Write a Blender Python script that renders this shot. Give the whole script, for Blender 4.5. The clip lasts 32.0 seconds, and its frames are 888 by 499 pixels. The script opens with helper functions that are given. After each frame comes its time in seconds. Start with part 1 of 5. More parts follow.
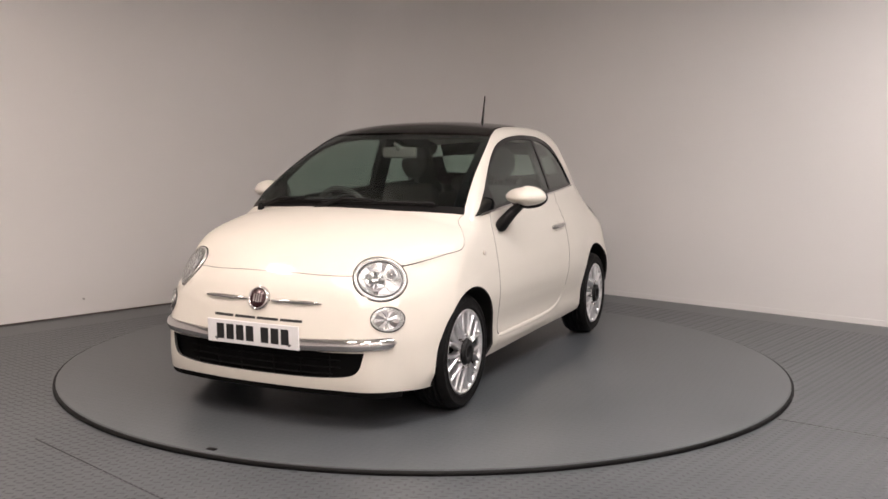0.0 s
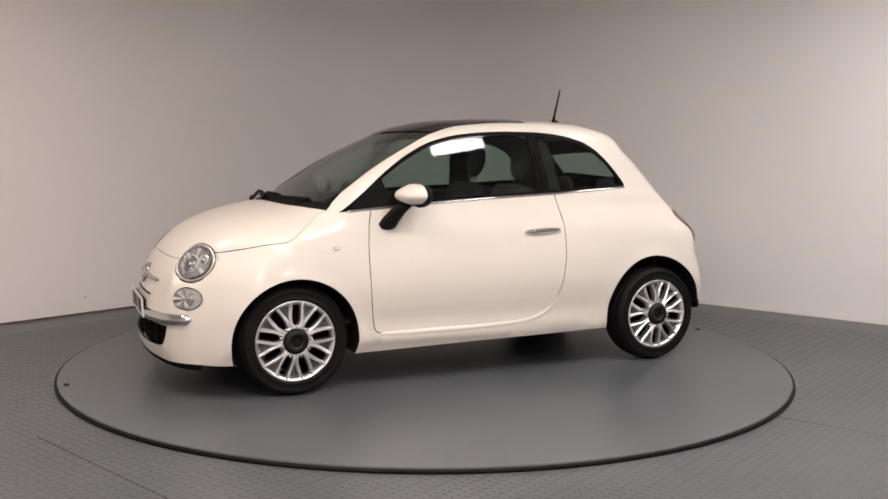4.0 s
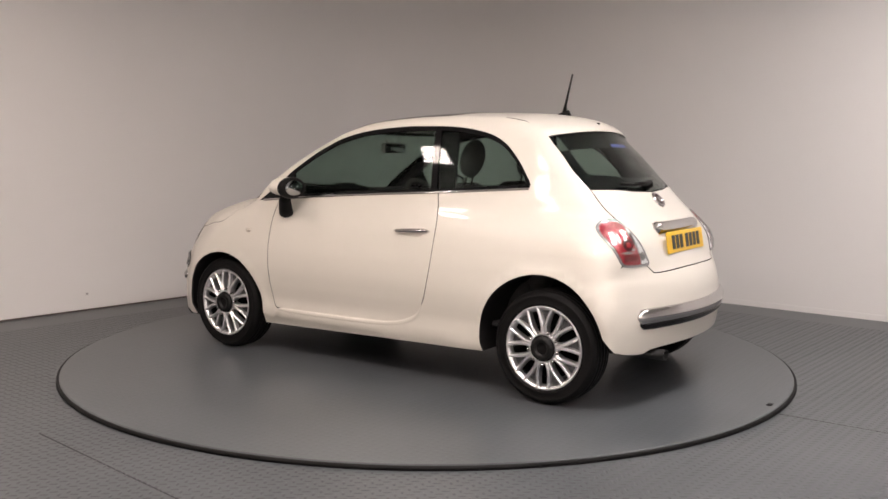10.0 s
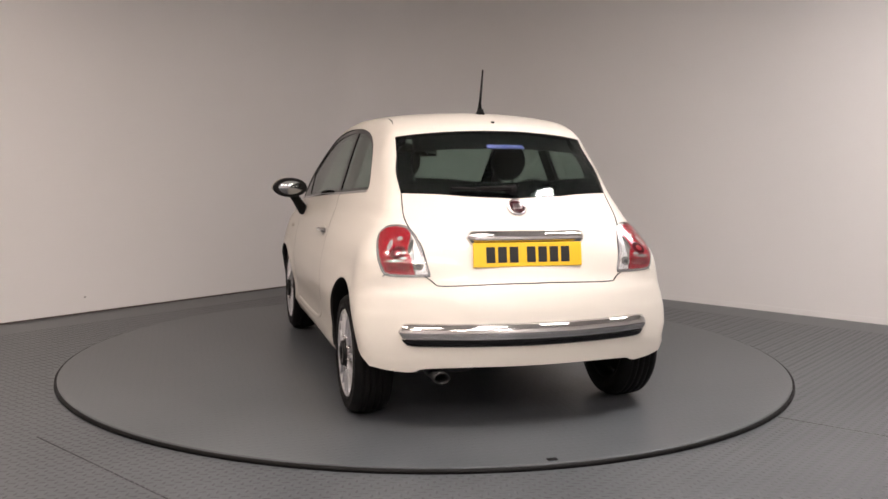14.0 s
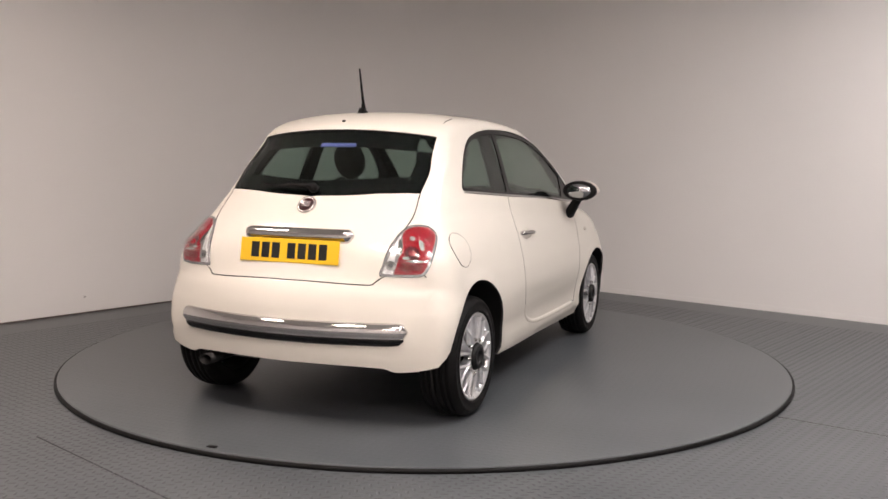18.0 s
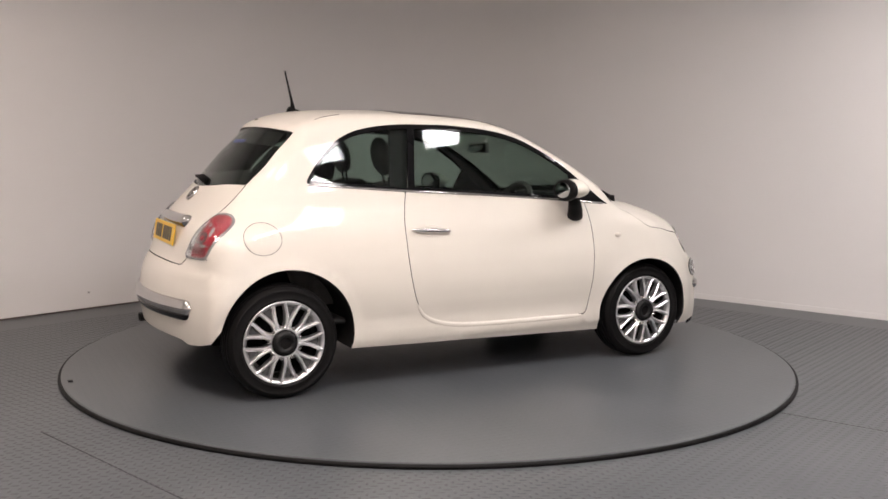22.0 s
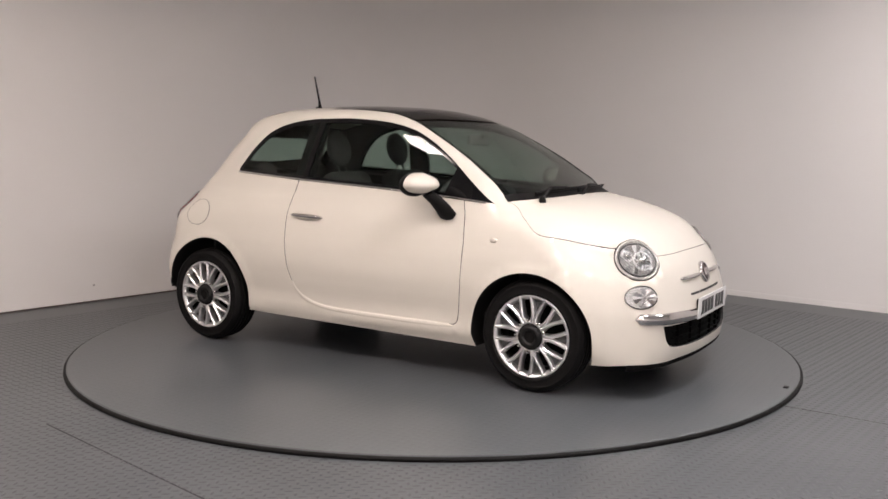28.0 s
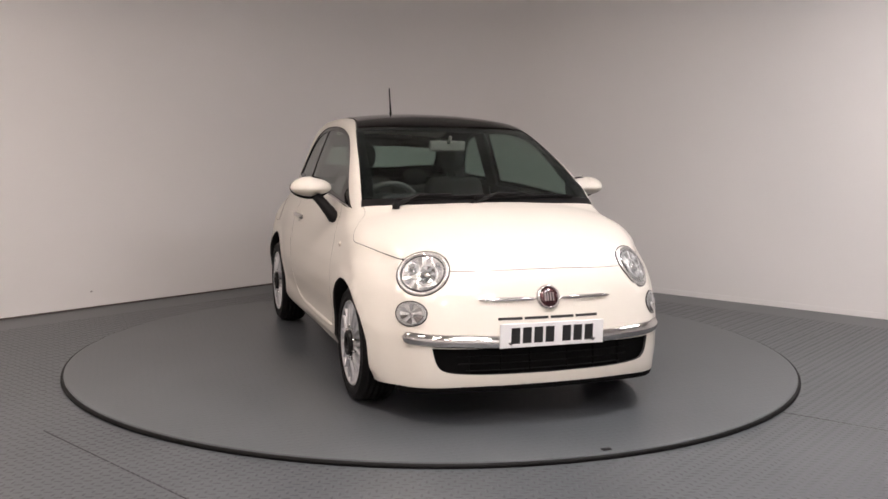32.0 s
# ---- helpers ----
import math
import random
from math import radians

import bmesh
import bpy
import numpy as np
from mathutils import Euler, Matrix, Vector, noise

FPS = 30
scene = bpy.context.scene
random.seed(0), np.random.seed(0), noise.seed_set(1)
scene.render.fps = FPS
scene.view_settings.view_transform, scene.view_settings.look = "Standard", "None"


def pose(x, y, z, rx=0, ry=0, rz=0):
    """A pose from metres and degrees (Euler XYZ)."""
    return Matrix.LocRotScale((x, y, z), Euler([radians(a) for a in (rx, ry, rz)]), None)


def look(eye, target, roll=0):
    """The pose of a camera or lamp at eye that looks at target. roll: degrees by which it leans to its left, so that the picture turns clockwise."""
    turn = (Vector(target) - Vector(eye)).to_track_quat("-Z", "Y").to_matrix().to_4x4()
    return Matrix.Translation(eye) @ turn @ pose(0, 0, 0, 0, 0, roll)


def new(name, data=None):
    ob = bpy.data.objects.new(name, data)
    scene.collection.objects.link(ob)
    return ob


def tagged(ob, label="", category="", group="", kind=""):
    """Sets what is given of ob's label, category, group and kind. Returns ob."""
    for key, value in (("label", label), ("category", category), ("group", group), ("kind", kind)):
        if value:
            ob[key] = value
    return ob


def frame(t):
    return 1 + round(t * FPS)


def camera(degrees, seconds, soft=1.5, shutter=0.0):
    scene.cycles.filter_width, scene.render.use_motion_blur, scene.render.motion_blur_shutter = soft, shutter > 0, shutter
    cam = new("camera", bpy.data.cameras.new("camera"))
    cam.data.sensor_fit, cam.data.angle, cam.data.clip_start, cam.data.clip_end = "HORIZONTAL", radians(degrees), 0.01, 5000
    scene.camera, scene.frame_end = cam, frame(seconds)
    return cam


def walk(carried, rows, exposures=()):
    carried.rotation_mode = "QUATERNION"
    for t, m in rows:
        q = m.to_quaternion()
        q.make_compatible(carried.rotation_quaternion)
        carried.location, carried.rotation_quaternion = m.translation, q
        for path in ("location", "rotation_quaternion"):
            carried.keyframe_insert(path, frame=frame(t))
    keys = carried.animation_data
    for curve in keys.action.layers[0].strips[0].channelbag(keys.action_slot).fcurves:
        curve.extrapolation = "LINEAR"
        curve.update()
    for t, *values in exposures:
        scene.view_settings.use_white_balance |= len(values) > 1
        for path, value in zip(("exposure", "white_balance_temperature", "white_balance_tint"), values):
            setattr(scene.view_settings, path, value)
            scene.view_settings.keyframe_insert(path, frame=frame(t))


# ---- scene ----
# ---------------------------------------------------------------- camera and light
CAM_EYE = Vector((0.0, -5.7185, 1.2414))
CAM_PAN, CAM_TILT, CAM_LEAN = 1.007, -5.680, 0.571

# seconds, small pan and tilt of the hand-held camera in degrees
SWAY = ((0, 0.06, 0.009), (0.5, 0.036, -0.017), (1, 0.016, -0.034), (1.5, 0.011, -0.036), (2, 0.012, -0.044), (2.5, 0.004, -0.084),
        (3, -0.009, -0.111), (3.5, -0.025, -0.118), (5.5, 0.023, -0.022), (6, -0.012, -0.073), (6.5, -0.039, -0.205), (7, -0.081, -0.268),
        (7.5, -0.094, -0.271), (8, -0.111, -0.268), (8.5, -0.09, -0.227), (9, -0.072, -0.188), (9.5, -0.096, -0.243), (10, -0.11, -0.303),
        (10.5, -0.114, -0.285), (11, -0.11, -0.248), (11.5, -0.086, -0.194), (12, -0.068, -0.142), (12.5, -0.029, -0.104), (13, 0.004, -0.075),
        (13.5, 0.006, -0.084), (14, 0, -0.107), (14.5, -0.016, -0.183), (16.5, 0.018, -0.079), (17, 0.004, -0.063), (17.5, 0.008, -0.09),
        (18, 0.009, -0.121), (18.5, -0.017, -0.17), (19, -0.094, -0.322), (19.5, -0.143, -0.427), (20, -0.194, -0.53), (20.5, -0.255, -0.605),
        (21, -0.25, -0.596), (21.5, -0.225, -0.498), (22, -0.197, -0.388), (22.5, -0.133, -0.272), (23, -0.11, -0.255), (23.5, -0.174, -0.374),
        (24, -0.226, -0.457), (24.5, -0.248, -0.484), (25, -0.264, -0.512), (25.5, -0.295, -0.58), (27.5, -0.375, -0.734), (28, -0.473, -0.829),
        (28.5, -0.538, -0.865), (29, -0.519, -0.77), (29.5, -0.437, -0.537), (30, -0.329, -0.314), (30.5, -0.298, -0.289), (31, -0.29, -0.291),
        (31.5, -0.315, -0.352), (32, -0.343, -0.434))


def aim(pan, tilt):
    """The camera's pose, turned by a small pan and tilt from its rest."""
    a, b = radians(CAM_PAN + pan), radians(CAM_TILT + tilt)
    way = Vector((math.sin(a) * math.cos(b), math.cos(a) * math.cos(b), math.sin(b)))
    return look(CAM_EYE, CAM_EYE + way, CAM_LEAN)


cam = camera(52.49, 32.0, soft=1.6)
walk(cam, [(t, aim(p, q)) for t, p, q in SWAY],
     exposures=((0.0, 0.11, 6500, 10), (3.0, 0.05, 6500, 10), (9.0, 0.04, 6500, 10), (13.0, 0.07, 6490, 10), (18.0, 0.07, 6480, 10), (24.0, 0.05, 6370, 10), (28.0, 0.07, 6350, 10),
                (31.0, 0.09, 6330, 10), (32.0, 0.09, 6330, 10)))

world = bpy.data.worlds.new("world")
scene.world = world
world.use_nodes = True
world.node_tree.nodes["Background"].inputs["Color"].default_value = (0.9, 0.92, 1.0, 1)
world.node_tree.nodes["Background"].inputs["Strength"].default_value = 0.02
from mathutils.geometry import delaunay_2d_cdt

# ---------------------------------------------------------------- materials
def nodes_of(name):
    m = bpy.data.materials.new(name)
    m.use_nodes = True
    return m, m.node_tree.nodes, m.node_tree.links, m.node_tree.nodes["Principled BSDF"]


def plain(name, color, rough=0.5, metal=0.0, coat=0.0, vary=0.0, scale=6.0, bump=0.0, bump_scale=200.0, ior=1.5):
    """A surface with a soft change of tone at two scales and an optional fine relief."""
    m, n, l, b = nodes_of(name)
    b.inputs["Base Color"].default_value = (*color, 1)
    b.inputs["Roughness"].default_value = rough
    b.inputs["Metallic"].default_value = metal
    b.inputs["Coat Weight"].default_value = coat
    b.inputs["Coat Roughness"].default_value = 0.03
    b.inputs["IOR"].default_value = ior
    if vary or bump:
        tc = n.new("ShaderNodeTexCoord")
    if vary:
        a, c = n.new("ShaderNodeTexNoise"), n.new("ShaderNodeTexNoise")
        a.inputs["Scale"].default_value, c.inputs["Scale"].default_value = scale, scale * 9
        a.inputs["Detail"].default_value, c.inputs["Detail"].default_value = 4, 3
        add = n.new("ShaderNodeMath")
        add.operation = "ADD"
        l.new(tc.outputs["Object"], a.inputs["Vector"])
        l.new(tc.outputs["Object"], c.inputs["Vector"])
        l.new(a.outputs["Fac"], add.inputs[0])
        l.new(c.outputs["Fac"], add.inputs[1])
        ramp = n.new("ShaderNodeMapRange")
        ramp.inputs["From Min"].default_value, ramp.inputs["From Max"].default_value = 0.6, 1.4
        ramp.inputs["To Min"].default_value, ramp.inputs["To Max"].default_value = 1 - vary, 1 + vary
        l.new(add.outputs[0], ramp.inputs["Value"])
        mul = n.new("ShaderNodeVectorMath")
        mul.operation = "SCALE"
        mul.inputs[0].default_value = color
        l.new(ramp.outputs[0], mul.inputs["Scale"])
        l.new(mul.outputs["Vector"], b.inputs["Base Color"])
        r2 = n.new("ShaderNodeMapRange")
        r2.inputs["To Min"].default_value, r2.inputs["To Max"].default_value = rough * (1 - vary), min(1, rough * (1 + vary))
        l.new(c.outputs["Fac"], r2.inputs["Value"])
        l.new(r2.outputs[0], b.inputs["Roughness"])
    if bump:
        t = n.new("ShaderNodeTexNoise")
        t.inputs["Scale"].default_value = bump_scale
        t.inputs["Detail"].default_value = 3
        l.new(tc.outputs["Object"], t.inputs["Vector"])
        bp = n.new("ShaderNodeBump")
        bp.inputs["Strength"].default_value = bump
        bp.inputs["Distance"].default_value = 0.002
        l.new(t.outputs["Fac"], bp.inputs["Height"])
        l.new(bp.outputs["Normal"], b.inputs["Normal"])
    return m


def glass(name, tint, base=0.022):
    """A tinted pane: clear with a glossy skin, thin enough not to bend what lies behind it."""
    m = bpy.data.materials.new(name)
    m.use_nodes = True
    n, l = m.node_tree.nodes, m.node_tree.links
    n.clear()
    out, mix, tr, gl, lw, pw, mul = (n.new(k) for k in ("ShaderNodeOutputMaterial", "ShaderNodeMixShader", "ShaderNodeBsdfTransparent",
                                                        "ShaderNodeBsdfGlossy", "ShaderNodeLayerWeight", "ShaderNodeMath", "ShaderNodeMath"))
    tr.inputs["Color"].default_value = (*tint, 1)
    gl.inputs["Roughness"].default_value = 0.01
    lw.inputs["Blend"].default_value = 0.5
    pw.operation, pw.inputs[1].default_value = "POWER", 5.0
    mul.operation, mul.inputs[1].default_value, mul.inputs[2].default_value = "MULTIPLY_ADD", 1 - base, base
    l.new(lw.outputs["Facing"], pw.inputs[0])
    l.new(pw.outputs[0], mul.inputs[0])
    l.new(mul.outputs[0], mix.inputs[0])
    l.new(tr.outputs[0], mix.inputs[1])
    l.new(gl.outputs[0], mix.inputs[2])
    l.new(mix.outputs[0], out.inputs["Surface"])
    return m


def glow(name, color, strength):
    m, n, l, b = nodes_of(name)
    b.inputs["Emission Color"].default_value = (*color, 1)
    b.inputs["Emission Strength"].default_value = strength
    return m


def wall_paint():
    m, n, l, b = nodes_of("wall_paint")
    tc = n.new("ShaderNodeTexCoord")
    big, fine = n.new("ShaderNodeTexNoise"), n.new("ShaderNodeTexNoise")
    big.inputs["Scale"].default_value, big.inputs["Detail"].default_value = 0.5, 5
    fine.inputs["Scale"].default_value, fine.inputs["Detail"].default_value = 140, 2
    l.new(tc.outputs["Object"], big.inputs["Vector"])
    l.new(tc.outputs["Object"], fine.inputs["Vector"])
    cr = n.new("ShaderNodeValToRGB")
    cr.color_ramp.elements[0].position, cr.color_ramp.elements[0].color = 0.3, (0.82, 0.80, 0.78, 1)
    cr.color_ramp.elements[1].position, cr.color_ramp.elements[1].color = 0.7, (0.86, 0.84, 0.82, 1)
    l.new(big.outputs["Fac"], cr.inputs["Fac"])
    l.new(cr.outputs["Color"], b.inputs["Base Color"])
    b.inputs["Roughness"].default_value = 0.8
    b.inputs["Specular IOR Level"].default_value = 0.2
    bp = n.new("ShaderNodeBump")
    bp.inputs["Strength"].default_value, bp.inputs["Distance"].default_value = 0.05, 0.001
    l.new(fine.outputs["Fac"], bp.inputs["Height"])
    l.new(bp.outputs["Normal"], b.inputs["Normal"])
    return m


def tread_plate(name, rough, tone_scale=1.0, gloss=0.45):
    """Grey painted steel floor plate, worn and scuffed; its raised bars are built."""
    m, n, l, b = nodes_of(name)
    tc = n.new("ShaderNodeTexCoord")

    def math_node(op, a, c=None, third=None):
        k = n.new("ShaderNodeMath")
        k.operation = op
        for i, v in enumerate((a, c, third)):
            if v is None:
                continue
            if isinstance(v, (int, float)):
                k.inputs[i].default_value = v
            else:
                l.new(v, k.inputs[i])
        return k.outputs[0]

    big = n.new("ShaderNodeTexNoise")
    big.inputs["Scale"].default_value, big.inputs["Detail"].default_value = 1.3, 6
    fine = n.new("ShaderNodeTexNoise")
    fine.inputs["Scale"].default_value, fine.inputs["Detail"].default_value = 40, 4
    l.new(tc.outputs["Object"], big.inputs["Vector"])
    l.new(tc.outputs["Object"], fine.inputs["Vector"])
    mixf = math_node("ADD", math_node("MULTIPLY", big.outputs["Fac"], 0.7), math_node("MULTIPLY", fine.outputs["Fac"], 0.3))
    cr = n.new("ShaderNodeValToRGB")
    cr.color_ramp.elements[0].position, cr.color_ramp.elements[0].color = 0.3, (0.058 * tone_scale, 0.065 * tone_scale, 0.072 * tone_scale, 1)
    cr.color_ramp.elements[1].position, cr.color_ramp.elements[1].color = 0.7, (0.101 * tone_scale, 0.109 * tone_scale, 0.116 * tone_scale, 1)
    l.new(mixf, cr.inputs["Fac"])
    l.new(cr.outputs["Color"], b.inputs["Base Color"])
    rr = n.new("ShaderNodeMapRange")
    rr.inputs["To Min"].default_value, rr.inputs["To Max"].default_value = rough * 0.8, rough * 1.25
    l.new(mixf, rr.inputs["Value"])
    b.inputs["Specular IOR Level"].default_value = gloss
    l.new(rr.outputs[0], b.inputs["Roughness"])
    bp = n.new("ShaderNodeBump")
    bp.inputs["Strength"].default_value, bp.inputs["Distance"].default_value = 0.12, 0.001
    l.new(fine.outputs["Fac"], bp.inputs["Height"])
    l.new(bp.outputs["Normal"], b.inputs["Normal"])
    return m


WALL = wall_paint()
PLATE = tread_plate("floor_plate", 0.34, 1.0, gloss=0.5)
# floor bars in a darker tone than the plate they stand on
BARTONE = tread_plate("darker_tread_bars", 0.36, 0.84, gloss=0.5)
DISC = tread_plate("turntable_plate", 0.33, 1.08, gloss=0.46)
BACKWALL = plain("pale_wall_paint", (0.80, 0.785, 0.775), 0.8, vary=0.08, scale=0.8)
CEIL = plain("ceiling_paint", (0.90, 0.88, 0.86), 0.8, vary=0.05, scale=1.0)
RUBBER = plain("black_rubber", (0.0048, 0.0045, 0.0045), 0.6, vary=0.25, scale=5, bump=0.3, ior=1.25)
PAINT = plain("white_car_paint", (0.675, 0.640, 0.568), 0.50, coat=0.5, vary=0.012, scale=1.5)
DIRT = plain("brown_grey_dirt", (0.10, 0.085, 0.075), 0.9, vary=0.4, scale=5)
GAP = plain("dark_shut_line", (0.02, 0.02, 0.02), 0.8)
TRIM = plain("black_plastic_trim", (0.009, 0.0085, 0.0085), 0.5, vary=0.2, scale=20, ior=1.22)
GLOSSBLACK = plain("gloss_black_trim", (0.006, 0.006, 0.0065), 0.05, ior=1.3)
CHROME = plain("chrome", (0.60, 0.585, 0.575), 0.07, 1.0)
ALLOY = plain("silver_alloy", (0.80, 0.80, 0.81), 0.28, 0.93, vary=0.03, scale=12)
DARKMETAL = plain("dark_metal", (0.018, 0.018, 0.018), 0.5, 0.7, vary=0.3, scale=15)
PANE = glass("tinted_glass", (0.73, 0.80, 0.77))
DARKPANE = glass("dark_roof_glass", (0.16, 0.14, 0.13))
CLEAR = glass("lamp_lens", (0.96, 0.97, 0.97))
REDDARK = plain("deep_red_lens", (0.07, 0.004, 0.008), 0.1, coat=0.6)
REDFACET = plain("faceted_red_lens", (0.27, 0.008, 0.016), 0.12, coat=0.6, vary=0.5, scale=70, bump=1.5, bump_scale=110)
PEARL = plain("clear_lamp_plastic", (0.50, 0.48, 0.47), 0.22, 0.65, coat=0.5)
SEATGREY = plain("dark_grey_seat_cloth", (0.055, 0.053, 0.052), 0.85, vary=0.2, scale=30, bump=0.4, bump_scale=400)
LAMPSILVER = plain("lamp_silver", (0.80, 0.80, 0.80), 0.28, 0.55, vary=0.25, scale=60)
LAMPFACET = plain("faceted_lamp_reflector", (0.62, 0.61, 0.60), 0.2, 0.6, vary=0.4, scale=40, bump=1.2, bump_scale=50)
LAMPRIM = plain("lamp_rim_metal", (0.62, 0.60, 0.57), 0.22, 0.6)
LAMPGREY = plain("lamp_grey", (0.30, 0.30, 0.31), 0.25, 0.4)
IVORY = plain("ivory_interior_plastic", (0.55, 0.52, 0.46), 0.5, vary=0.05, scale=12)
WEBSHADE = plain("alloy_with_painted_shade", (0.085, 0.085, 0.085), 0.45, 0.4, vary=0.2, scale=20)
MIRRORCASE = plain("grey_mirror_plastic", (0.21, 0.20, 0.185), 0.5, vary=0.05, scale=12)
CABIN = plain("dark_cabin_plastic", (0.014, 0.0145, 0.0155), 0.6, vary=0.2, scale=14, bump=0.2)
YELLOW = plain("yellow_plate", (0.82, 0.50, 0.02), 0.35)
PLATEWHITE = plain("white_plate", (0.78, 0.78, 0.78), 0.35)
INK = plain("black_ink", (0.012, 0.012, 0.012), 0.4)
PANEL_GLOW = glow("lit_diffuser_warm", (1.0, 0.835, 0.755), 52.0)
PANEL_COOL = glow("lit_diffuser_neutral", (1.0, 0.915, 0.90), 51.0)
FIXTURE = plain("white_lamp_frame", (0.75, 0.75, 0.75), 0.5)
BLUE = plain("blue_sticker", (0.05, 0.07, 0.20), 0.5)
REDBASE = plain("dark_lamp_chamber", (0.10, 0.10, 0.10), 0.3, 0.3)
GRILLEBLACK = plain("matt_black_grille", (0.004, 0.004, 0.004), 0.9, ior=1.2)
SCUFF = plain("grey_scuff", (0.42, 0.40, 0.385), 0.7)
REPEATER = plain("pale_repeater_lens", (0.62, 0.57, 0.50), 0.2)
STICKER = plain("pale_blue_sticker", (0.09, 0.12, 0.30), 0.5)
WINERED = plain("dark_red_enamel", (0.045, 0.008, 0.010), 0.2, coat=0.6)
MIRROR = plain("mirror_glass", (0.40, 0.41, 0.42), 0.02, 1.0)
WHEELGREY = plain("grey_wheel_leather", (0.07, 0.068, 0.066), 0.5, vary=0.1, scale=20)
# ---------------------------------------------------------------- the car's skin, as a closed form
# Car space: x to the front, y to its left, z up; z = 0 is the ground under the tyres, x = 0 midway between the axles.
def curve_through(pairs, at):
    """A smooth curve through the pairs (monotone cubic), at the given places."""
    p = np.array(sorted(pairs), float)
    x, y = p[:, 0], p[:, 1]
    h, d = np.diff(x), np.diff(y) / np.diff(x)
    m = np.zeros(len(x))
    m[0], m[-1] = d[0], d[-1]
    for i in range(1, len(x) - 1):
        if d[i - 1] * d[i] > 0:
            w1, w2 = 2 * h[i] + h[i - 1], h[i] + 2 * h[i - 1]
            m[i] = (w1 + w2) / (w1 / d[i - 1] + w2 / d[i])
    at = np.clip(np.asarray(at, float), x[0], x[-1])
    i = np.clip(np.searchsorted(x, at) - 1, 0, len(x) - 2)
    s = (at - x[i]) / h[i]
    return ((1 + 2 * s) * (1 - s) ** 2 * y[i] + s * (1 - s) ** 2 * h[i] * m[i]
            + s * s * (3 - 2 * s) * y[i + 1] + s * s * (s - 1) * h[i] * m[i + 1])


# the outline on the centre line, from the nose over the roof to the tail and back underneath
PROFILE = ((1.811, 0.145), (1.834, 0.198), (1.843, 0.299), (1.840, 0.400), (1.818, 0.499), (1.793, 0.585), (1.773, 0.640), (1.740, 0.694),
           (1.687, 0.758), (1.624, 0.815), (1.525, 0.876), (1.420, 0.919), (1.286, 0.958), (1.166, 0.982), (1.102, 0.992), (1.053, 1.008),
           (1.001, 1.026), (0.811, 1.128), (0.634, 1.244), (0.458, 1.346), (0.285, 1.427), (0.105, 1.469), (-0.074, 1.483), (-0.255, 1.491),
           (-0.436, 1.493), (-0.619, 1.489), (-0.800, 1.481), (-0.949, 1.459), (-1.055, 1.425), (-1.088, 1.406), (-1.120, 1.361), (-1.229, 1.250),
           (-1.321, 1.134), (-1.393, 1.040), (-1.472, 0.944), (-1.536, 0.856), (-1.584, 0.761), (-1.617, 0.694), (-1.662, 0.633), (-1.692, 0.541),
           (-1.698, 0.430), (-1.688, 0.339), (-1.659, 0.247), (-1.603, 0.197))


def profile_field():
    """Signed distance to the outline on a grid, a little softened."""
    xs, zs = np.arange(-2.2, 2.3, 0.01), np.arange(-0.3, 1.9, 0.01)
    px, pz = np.array(PROFILE).T
    s = np.arange(len(px))
    t = np.linspace(0, len(px) - 1, 400)
    q = np.stack([curve_through(list(zip(s, px)), t), curve_through(list(zip(s, pz)), t)], 1)
    gx, gz = np.meshgrid(xs, zs, indexing="ij")
    g = np.stack([gx.ravel(), gz.ravel()], 1)
    best = np.full(len(g), 1e9)
    for a, b in zip(q[:-1:1], q[1::1]):
        d = b - a
        k = np.clip(((g - a) @ d) / (d @ d + 1e-12), 0, 1)
        best = np.minimum(best, ((g - a - k[:, None] * d) ** 2).sum(1))
    inside = np.zeros(len(g), bool)
    loop = np.vstack([q, q[:1]])
    for a, b in zip(loop[:-1], loop[1:]):
        hit = (a[1] > g[:, 1]) != (b[1] > g[:, 1])
        inside ^= hit & (g[:, 0] < (b[0] - a[0]) * (g[:, 1] - a[1]) / (b[1] - a[1] + 1e-12) + a[0])
    f = (np.sqrt(best) * np.where(inside, -1, 1)).reshape(gx.shape)
    for _ in range(3):
        for ax in (0, 1):
            f[1:-1, 1:-1] = (0.25 * np.roll(f, 1, ax) + 0.5 * f + 0.25 * np.roll(f, -1, ax))[1:-1, 1:-1]
    return f


FIELD = profile_field()


def field_at(x, z):
    """Bicubic look-up in the field."""
    u, v = np.clip((x + 2.2) / 0.01, 2, FIELD.shape[0] - 4), np.clip((z + 0.3) / 0.01, 2, FIELD.shape[1] - 4)
    i, j = u.astype(int), v.astype(int)
    a, b = u - i, v - j

    def w(t):
        return ((1 - t) ** 3 / 6, (3 * t ** 3 - 6 * t * t + 4) / 6, (-3 * t ** 3 + 3 * t * t + 3 * t + 1) / 6, t ** 3 / 6)
    wa, wb = w(a), w(b)
    out = 0
    for k in range(4):
        for m in range(4):
            out = out + wa[k] * wb[m] * FIELD[i + k - 1, j + m - 1]
    return out


